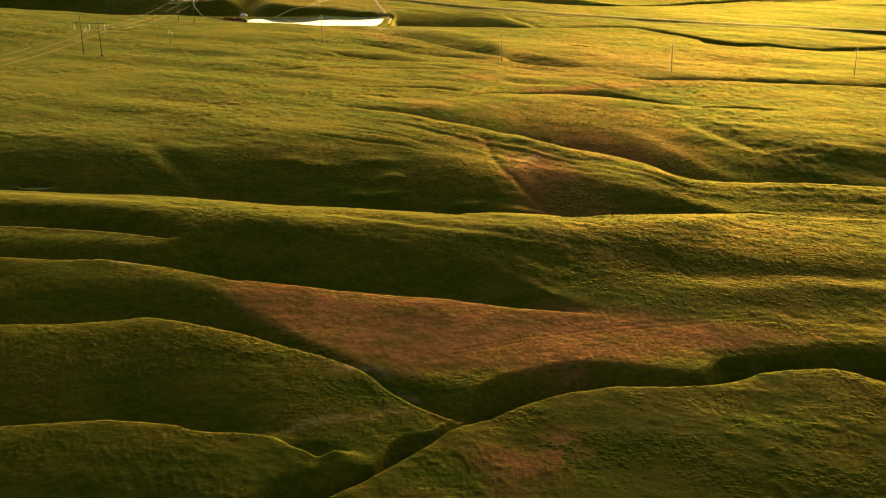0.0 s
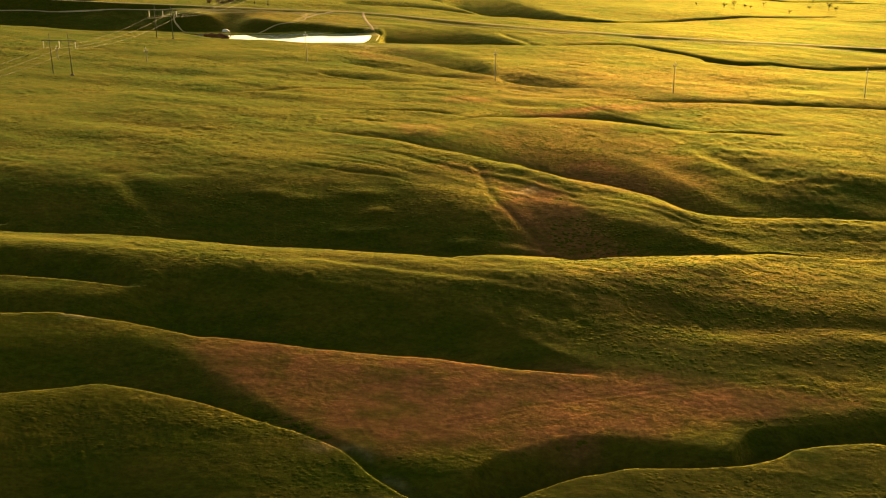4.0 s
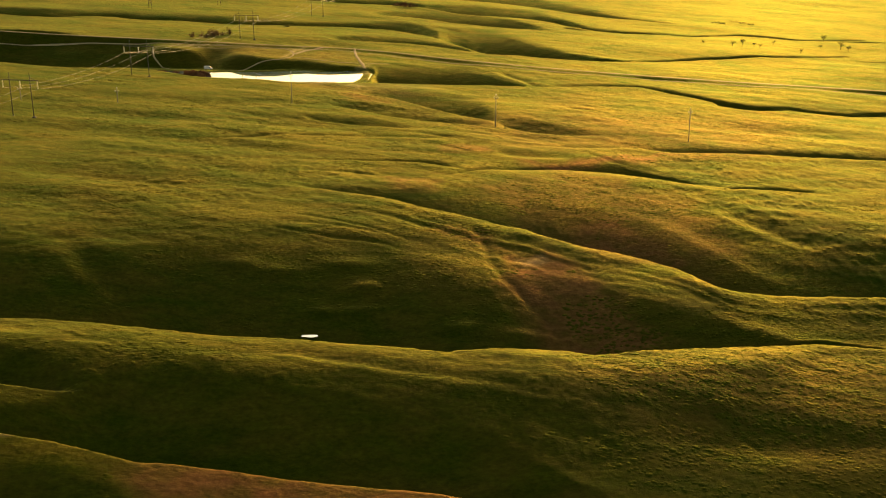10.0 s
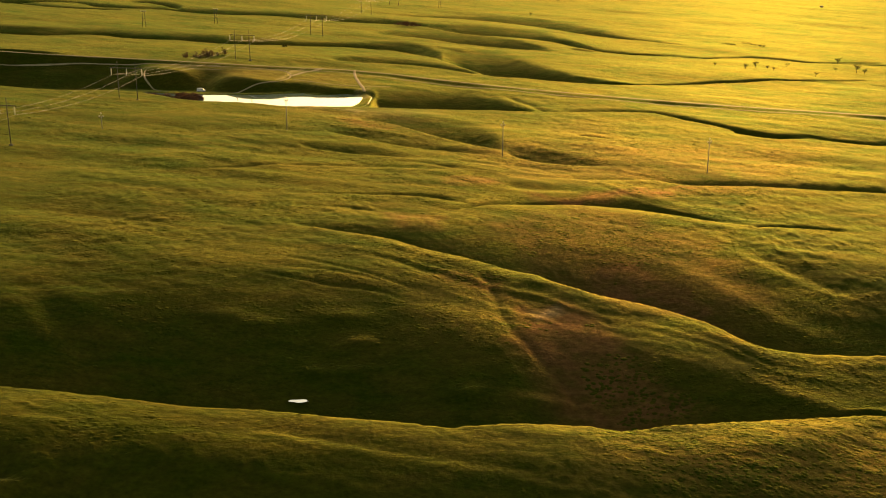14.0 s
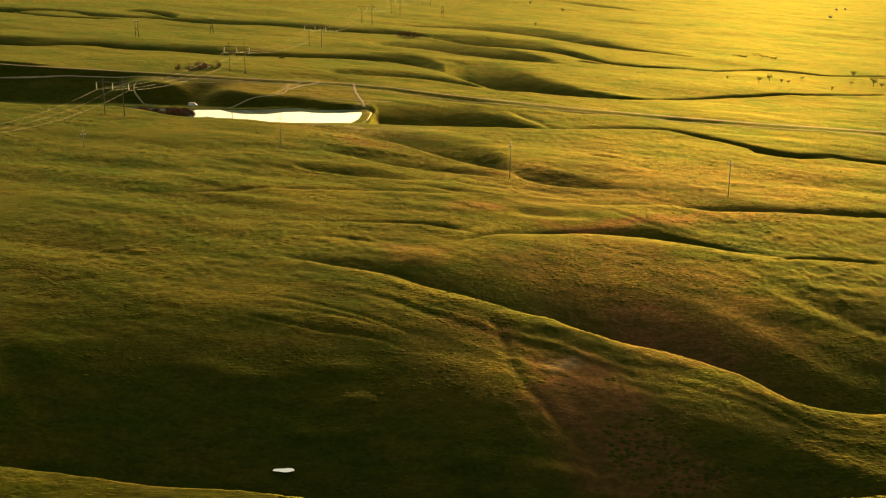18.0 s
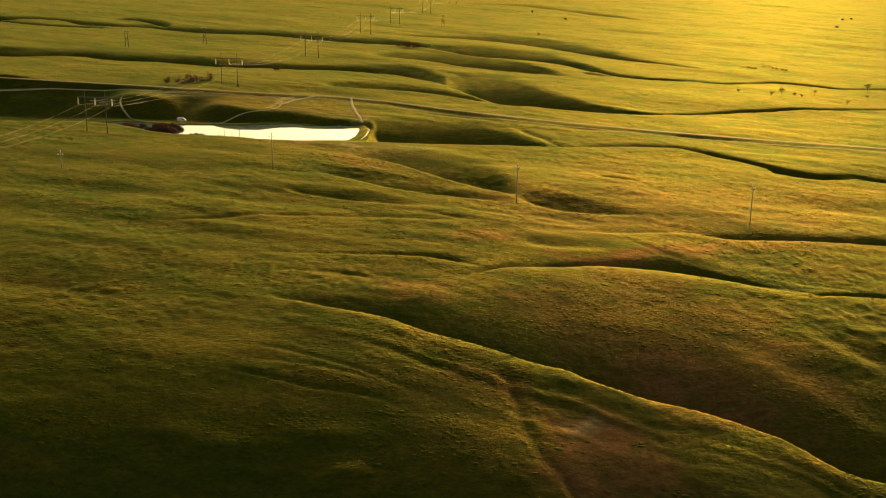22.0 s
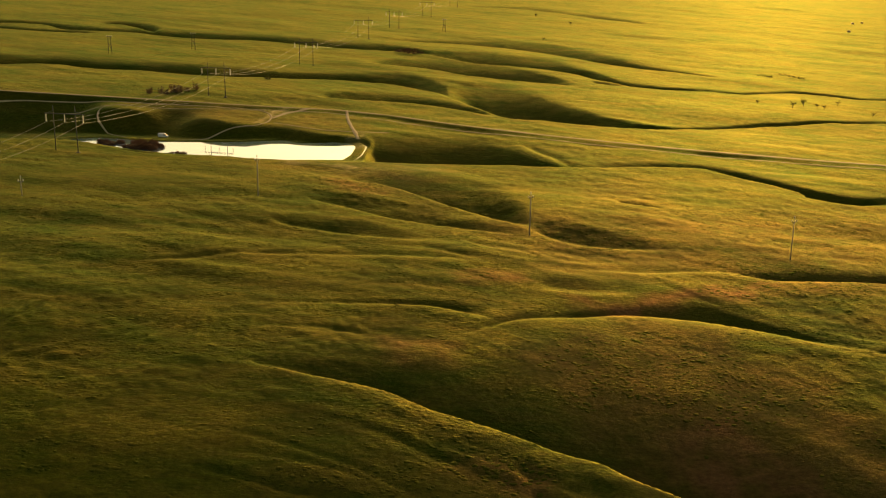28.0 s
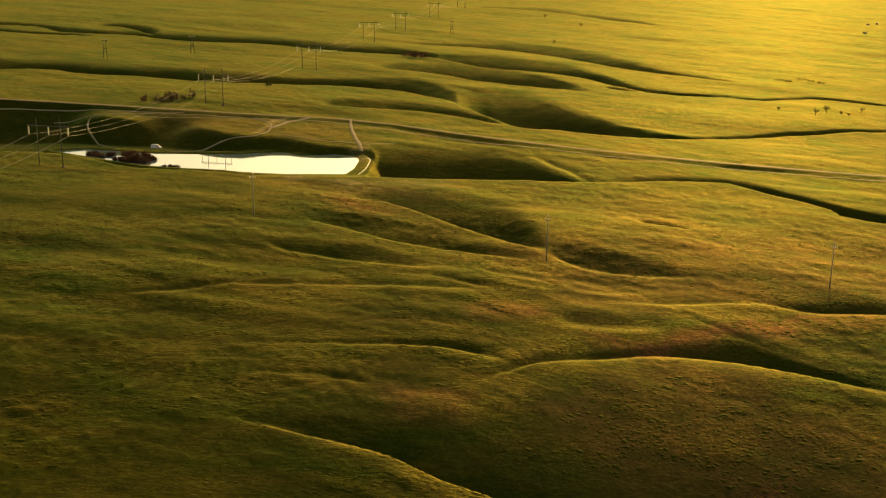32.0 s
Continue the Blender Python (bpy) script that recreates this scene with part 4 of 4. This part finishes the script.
for tall, label, spots in ((15.6, "slim concrete utility pole with three white insulators", [(128.3, 611.5), (232.5, 617), (34.6, 621.8), (-68.7, 650)]),
                           (6.8, "short concrete utility pole with three bright white insulators", [(-151.8, 628), (-196.5, 620.7)])):
    pole = None
    for x, y in spots:
        m = pose(x, y, gz(x, y), 0, 0, 4 + (x * 7) % 9)
        pole = copy_thing(pole, m) if pole else small_pole(m, tall, label)


def twin_pole(m):
    top = thing("twin_pole", m, "braced twin timber pole with white insulators", "utility pole", "braced poles far off")
    for x in (-0.9, 0.9):
        bm = bmesh.new()
        tube(bm, (x * 1.6, 0, -0.8), (x, 0, 12.5), 0.2, 0.16, 8)
        part("leg", bm, POST, top, smooth_faces=True)
    bm = bmesh.new()
    box(bm, (0, 0, 12.0), (4.4, 0.2, 0.25), 0.02)
    part("cross_arm", bm, POST, top)
    bm = bmesh.new()
    box(bm, (0, 0, 6.5), (2.5, 0.15, 0.2), 0.02)
    part("tie_beam", bm, POST, top)
    for x in (-1, 1):
        bm = bmesh.new()
        tube(bm, (-1.3 * x, 0.1 * x, 3), (1.1 * x, 0.1 * x, 8), 0.09, 0.09, 6)
        part("brace", bm, POST, top)
    for x in (-1.9, 0, 1.9):
        bm = bmesh.new()
        turned(bm, (x, 0, 12.1), [(0.05, 0), (0.05, 0.2), (0.3, 0.25), (0.26, 0.7), (0.1, 0.9)], 8)
        part("insulator", bm, GLASS, top, "white porcelain insulator", True)
    return top


twin = None
for x, y in [(-230, 1034), (-184, 1100), (15, 1411)]:
    m = pose(x, y, gz(x, y), 0, 0, -12)
    if twin is None:
        twin = twin_pole(m)
    else:
        copy_thing(twin, m)

# ---- the van by the pond ----


def van(m):
    top = thing("delivery_van", m, "small white delivery van parked on the track beside the pond", "van")
    bm = bmesh.new()
    side = [(-2.4, 0.45), (-2.42, 1.9), (-2.3, 2.12), (0.75, 2.15), (1.25, 1.95), (1.8, 1.25), (2.45, 1.05), (2.52, 0.6), (2.45, 0.42)]
    rings = []
    for y in (-0.92, -0.86, 0.86, 0.92):
        k = 0.97 if abs(y) > 0.9 else 1.0
        rings.append([bm.verts.new((x * k, y, 1.2 + (z - 1.2) * k)) for x, z in side])
    n = len(side)
    for lo, hi in zip(rings, rings[1:]):
        for k in range(n):
            bm.faces.new((lo[k], lo[(k + 1) % n], hi[(k + 1) % n], hi[k]))
    bm.faces.new(rings[0][::-1])
    bm.faces.new(rings[-1])
    bmesh.ops.recalc_face_normals(bm, faces=bm.faces)
    body = part("body", bm, PAINT, top)
    bm = bmesh.new()
    vs = [bm.verts.new(c) for c in ((1.3, -0.78, 1.9), (1.3, 0.78, 1.9), (1.79, 0.82, 1.3), (1.79, -0.82, 1.3))]
    back = [bm.verts.new(v.co + Vector((0.03, 0, 0.03))) for v in vs]
    bm.faces.new(back)
    for k in range(4):
        bm.faces.new((vs[k], vs[(k + 1) % 4], back[(k + 1) % 4], back[k]))
    bmesh.ops.recalc_face_normals(bm, faces=bm.faces)
    part("windscreen", bm, WINDOW, top, "dark windscreen")
    for y in (-0.93, 0.93):
        bm = bmesh.new()
        box(bm, (0.95, y, 1.6), (0.8, 0.03, 0.5), 0.01)
        part("side_window", bm, WINDOW, top, "dark side window")
        bm = bmesh.new()
        box(bm, (1.5, y * 1.12, 1.45), (0.1, 0.2, 0.26), 0.02)
        part("wing_mirror", bm, RUBBER, top)
        bm = bmesh.new()
        box(bm, (2.44, y * 0.75, 0.85), (0.12, 0.3, 0.2), 0.02)
        part("headlight", bm, LAMP_CLEAR, top, "clear headlight")
        bm = bmesh.new()
        box(bm, (-2.42, y * 0.85, 1.2), (0.06, 0.14, 0.4), 0.02)
        part("tail_light", bm, LAMP_RED, top, "red tail light")
        for x in (-1.55, 1.6):
            wheel = None
            bm = bmesh.new()
            tube(bm, (x, y * 0.98, 0.34), (x, y * 0.76, 0.34), 0.34, 0.34, 18)
            wheel = part("wheel", bm, RUBBER, top)
            bm = bmesh.new()
            tube(bm, (x, y * 1.0, 0.34), (x, y * 0.9, 0.34), 0.2, 0.2, 14)
            part("rim", bm, STEEL, wheel, "grey steel rim")
    bm = bmesh.new()
    box(bm, (2.5, 0, 0.5), (0.14, 1.7, 0.22), 0.04)
    part("front_bumper", bm, RUBBER, top, "black plastic bumper")
    bm = bmesh.new()
    box(bm, (-2.46, 0, 0.5), (0.14, 1.7, 0.2), 0.04)
    part("rear_bumper", bm, RUBBER, top, "black plastic bumper")
    return top


van(pose(-138, 792, max(gz(-138, 792), WATER_LEVEL + 0.1) + 0.02, 0, 0, -6))

# ---- trees, bushes and reeds ----


def branch_tree(name, m, tall, wide, twigs, seed, mat, label, category, group, low=0.25):
    """A small tree: tapered trunk, forked limbs, and a loose crown of many small pieces with gaps."""
    r = random.Random(seed)
    top = thing(name, m, label, category, group)
    bm = bmesh.new()
    lean = Vector((r.uniform(-0.1, 0.1), r.uniform(-0.1, 0.1), 0)) * tall
    head = Vector((0, 0, tall * 0.45)) + lean * 0.5
    tube(bm, (0, 0, -0.3), head, tall * 0.035, tall * 0.02, 8)
    tips = []
    for k in range(7):
        a = 2 * math.pi * (k + r.random()) / 7
        foot = Vector((0, 0, 0)).lerp(head, r.uniform(low + 0.2, 1.0))
        tip = Vector((math.cos(a) * wide * r.uniform(0.25, 0.5), math.sin(a) * wide * r.uniform(0.25, 0.5), tall * r.uniform(0.6, 0.98))) + lean
        tube(bm, foot, tip, tall * 0.014, tall * 0.005, 5)
        tips += [foot.lerp(tip, 0.6), tip, foot.lerp(tip, 0.85)]
        for _ in range(3):
            s = foot.lerp(tip, r.uniform(0.4, 0.9))
            e2 = s + Vector((r.uniform(-1, 1), r.uniform(-1, 1), r.uniform(0, 0.9))) * wide * 0.2
            tube(bm, s, e2, tall * 0.006, tall * 0.003, 4)
            tips.append(e2)
    part("trunk", bm, BARK, top, smooth_faces=True)
    bm = bmesh.new()
    for _ in range(twigs):
        c = r.choice(tips) + Vector((r.gauss(0, 1), r.gauss(0, 1), r.gauss(0, 0.8))) * wide * 0.085
        if c.z < tall * low:
            continue
        d = Vector((r.gauss(0, 1), r.gauss(0, 1), r.gauss(0.3, 1))).normalized()
        w2 = d.orthogonal().normalized()
        ln, wd = tall * r.uniform(0.03, 0.07), tall * r.uniform(0.008, 0.022)
        vs = [bm.verts.new(c + d * ln * s + w2 * wd * t) for s, t in ((-1, 0), (0, -1), (1, 0), (0, 1))]
        bm.faces.new(vs)
    tagged(part("crown", bm, mat, top), "loose crown of twigs and small leaves", kind="stuff")
    return top


def bush(name, m, tall, wide, count, seed, mat, label, category, group=""):
    """A dense bush: many stems from the ground and small ragged leaves round them."""
    r = random.Random(seed)
    top = thing(name, m, label, category, group)
    bm = bmesh.new()
    tips = []
    for k in range(16):
        a = r.uniform(0, 2 * math.pi)
        q = math.sqrt(r.random())
        foot = Vector((math.cos(a) * q, math.sin(a) * q, 0)) * wide * 0.38
        tip = foot * 1.25 + Vector((r.uniform(-0.1, 0.1) * wide, r.uniform(-0.1, 0.1) * wide, tall * r.uniform(0.55, 1.0) * (1.1 - 0.55 * q)))
        tube(bm, foot - Vector((0, 0, 0.4)), tip, 0.05, 0.015, 4)
        tips.append((foot, tip))
    tagged(part("stems", bm, BARK, top), "thin dark stems", kind="stuff")
    bm = bmesh.new()
    for _ in range(count):
        foot, tip = r.choice(tips)
        c = foot.lerp(tip, r.uniform(0.1, 1.0)) + Vector((r.gauss(0, 1), r.gauss(0, 1), r.gauss(0, 0.6))) * wide * 0.07
        c.z = max(c.z, 0.08)
        d = Vector((r.gauss(0, 0.6), r.gauss(0, 0.6), r.gauss(0.5, 0.8))).normalized()
        w2 = d.orthogonal().normalized()
        ln, wd = tall * r.uniform(0.05, 0.12), tall * r.uniform(0.015, 0.04)
        vs = [bm.verts.new(c + d * ln * s + w2 * wd * t) for s, t in ((-1, 0), (0, -1), (1, 0), (0, 1))]
        bm.faces.new(vs)
    tagged(part("foliage", bm, mat, top), "dense small ragged leaves", kind="stuff")
    return top


for k, (x, y, tall, wide) in enumerate([(-164, 776, 3.0, 6.0), (-159, 772, 2.4, 4.2), (-155.5, 775.5, 2.6, 4.5), (-146, 773, 3.4, 8.0),
                                        (-140, 770, 3.6, 9.0), (-137, 762, 3.4, 8.0), (-143, 763, 3.8, 9.5), (-149.5, 766, 2.6, 5.0), (-135, 767, 2.8, 6.0),
                                        (-122, 752.5, 1.8, 3.0), (-119, 752, 1.4, 2.6), (-125, 753, 1.2, 2.2)]):
    bush("reed_clump", pose(x, y, max(gz(x, y), WATER_LEVEL - 0.35), 0, 0, 40 * k), tall, wide, 3600, 100 + k, REED,
         "dark brown clump of reeds standing in the pond", "reeds", "reeds in the pond")
for k, (x, y, tall) in enumerate([(-163, 872, 5.0), (-157, 876, 5.5), (-151, 878, 7.0), (-148.5, 881, 6.2), (-145, 886, 4.2), (-141.5, 890, 6.5), (-154, 874, 4.0)]):
    bush("wild_shrub", pose(x, y, gz(x, y), 0, 0, 50 * k), tall * 0.95, tall * 0.85, 300, 200 + k, TWIG,
         "bare brown many-stemmed shrub in a row by the road", "shrub", "row of shrubs")
for k, (x, y, tall) in enumerate([(257, 1011, 6.5), (270, 1026, 7.5), (278, 1020, 4.5), (302, 1046, 5.0), (236, 1025, 4.0), (362, 1047, 9.0), (366, 1040, 6.0),
                                  (366, 1103, 8.0), (312, 1003, 5.0), (344, 1046, 4.0), (282, 1017, 4.0), (117, 1386, 5.0), (141, 1719, 6.0), (176, 1635, 6.0)]):
    branch_tree("steppe_tree", pose(x, y, gz(x, y), 0, 0, 70 * k), tall * 0.75, tall * 0.8, 300, 300 + k, LEAF,
                "lone small olive-green tree on the open steppe", "tree", "scattered trees")
for k, (x, y, tall, wide) in enumerate([(-18, 1180, 5.0, 14.0), (-26, 1184, 3.5, 9.0), (-9, 1182, 3.0, 8.0)]):
    bush("thicket", pose(x, y, gz(x, y), 0, 0, 30 * k), tall, wide, 1200, 400 + k, REED, "dense brown thicket in the valley", "bush", "thicket in the valley")
for k, (x, y, wide) in enumerate([(295, 1214, 9), (319, 1231, 11), (323, 1219, 8), (300, 1209, 6), (330, 1214, 7), (-108, 963, 4)]):
    bush("low_bush", pose(x, y, gz(x, y), 0, 0, 30 * k), 2.2, wide, 500, 450 + k, LEAF, "low dark bush on the open steppe", "bush", "low bushes")

# ---- far houses ----


def house(m, long, wide, label):
    top = thing("farm_house", m, label, "house", "far settlement")
    bm = bmesh.new()
    box(bm, (0, 0, 0.7), (long, wide, 1.6), 0.05)
    part("wall", bm, WALL, top)
    bm = bmesh.new()
    vs = [(-long / 2 - 0.4, -wide / 2 - 0.3, 1.5), (long / 2 + 0.4, -wide / 2 - 0.3, 1.5), (long / 2 + 0.4, wide / 2 + 0.3, 1.5), (-long / 2 - 0.4, wide / 2 + 0.3, 1.5),
          (-long / 2 - 0.4, 0, 2.4), (long / 2 + 0.4, 0, 2.4)]
    v = [bm.verts.new(c) for c in vs]
    for f in ((0, 1, 5, 4), (2, 3, 4, 5), (0, 4, 3), (1, 2, 5), (3, 2, 1, 0)):
        bm.faces.new([v[k] for k in f])
    part("roof", bm, ROOF, top)
    for x in (-long * 0.3, 0, long * 0.3):
        bm = bmesh.new()
        box(bm, (x, -wide / 2 - 0.02, 0.85), (0.6, 0.1, 0.6), 0.02)
        part("window", bm, WINDOW, top)
    return top


for k, (x, y, ln) in enumerate([(620, 1881, 3.6), (727, 2110, 4.2), (700, 2080, 4.0)]):
    house(pose(x, y, gz(x, y), 0, 0, 20 + 37 * k), ln, 3.6, "small pale farmhouse far off on the steppe")

# ---- tussocks of the near slopes


def tussocks(count):
    """Low uneven cushions of matted grass, in drifts over the near and middle slopes."""
    r = np.random.default_rng(11)
    y = 165 * (690 / 165) ** (r.random(count) ** 0.8)
    x = (r.random(count) - 0.5) * 2 * (0.43 * y + 6)
    drift = 0.7 * vnoise(x / 15, y / 9) + 0.8 * vnoise(x / 60 + 3, y / 45) + 0.4 * vnoise(x / 4, y / 3)
    drift = drift + 0.6 * smooth((x - 20) / 60) * smooth((420 - y) / 80) * smooth((y - 262) / 25) + 0.25 * smooth((y - 430) / 60)
    keep = drift > 0.1 + 0.6 * r.random(count)
    keep &= inside_distance(RUSSET[0][1], *on_plan(x, y)[:2]) > 2
    x, y = x[keep], y[keep]
    n, sides = len(x), 7
    wide = r.uniform(0.26, 0.5, n) * (1 + 0.8 * r.random(n) ** 3)
    tall = wide * r.uniform(0.08, 0.22, n)
    ang = np.arange(sides) / sides * 2 * np.pi + r.uniform(0, 6.28, (n, 1))
    rough = 1 + 0.35 * (r.random((n, sides)) - 0.5)
    rings = []
    for out, up in ((1.0, -0.12), (0.72, 0.62)):
        px = x[:, None] + 1.25 * np.cos(ang) * wide[:, None] * out * rough
        py = y[:, None] + np.sin(ang) * wide[:, None] * out * rough
        base = on_mesh(px.ravel(), py.ravel()).reshape(n, sides)
        rings.append(np.stack([px, py, base + up * tall[:, None]], 2))
    apex = np.stack([x, y, on_mesh(x, y) + tall], 1)[:, None, :]
    co = np.concatenate([rings[0], rings[1], apex], 1).reshape(-1, 3)
    k = np.arange(sides)
    nxt = (k + 1) % sides
    quads = np.stack([k, nxt, sides + nxt, sides + k], 1)
    caps = np.stack([sides + k, sides + nxt, np.full(sides, 2 * sides)], 1)
    first = np.arange(n)[:, None, None] * (2 * sides + 1)
    faces = (first + quads).reshape(-1, 4).tolist() + (first + caps).reshape(-1, 3).tolist()
    me = bpy.data.meshes.new("grass_tussocks")
    me.from_pydata(co, [], faces)
    me.polygons.foreach_set("use_smooth", np.ones(len(me.polygons), bool))
    me.materials.append(GRASS)
    return tagged(new("grass_tussocks", me), "low uneven cushions of matted green and straw-coloured grass", "grass", kind="stuff")


tussocks(85000)
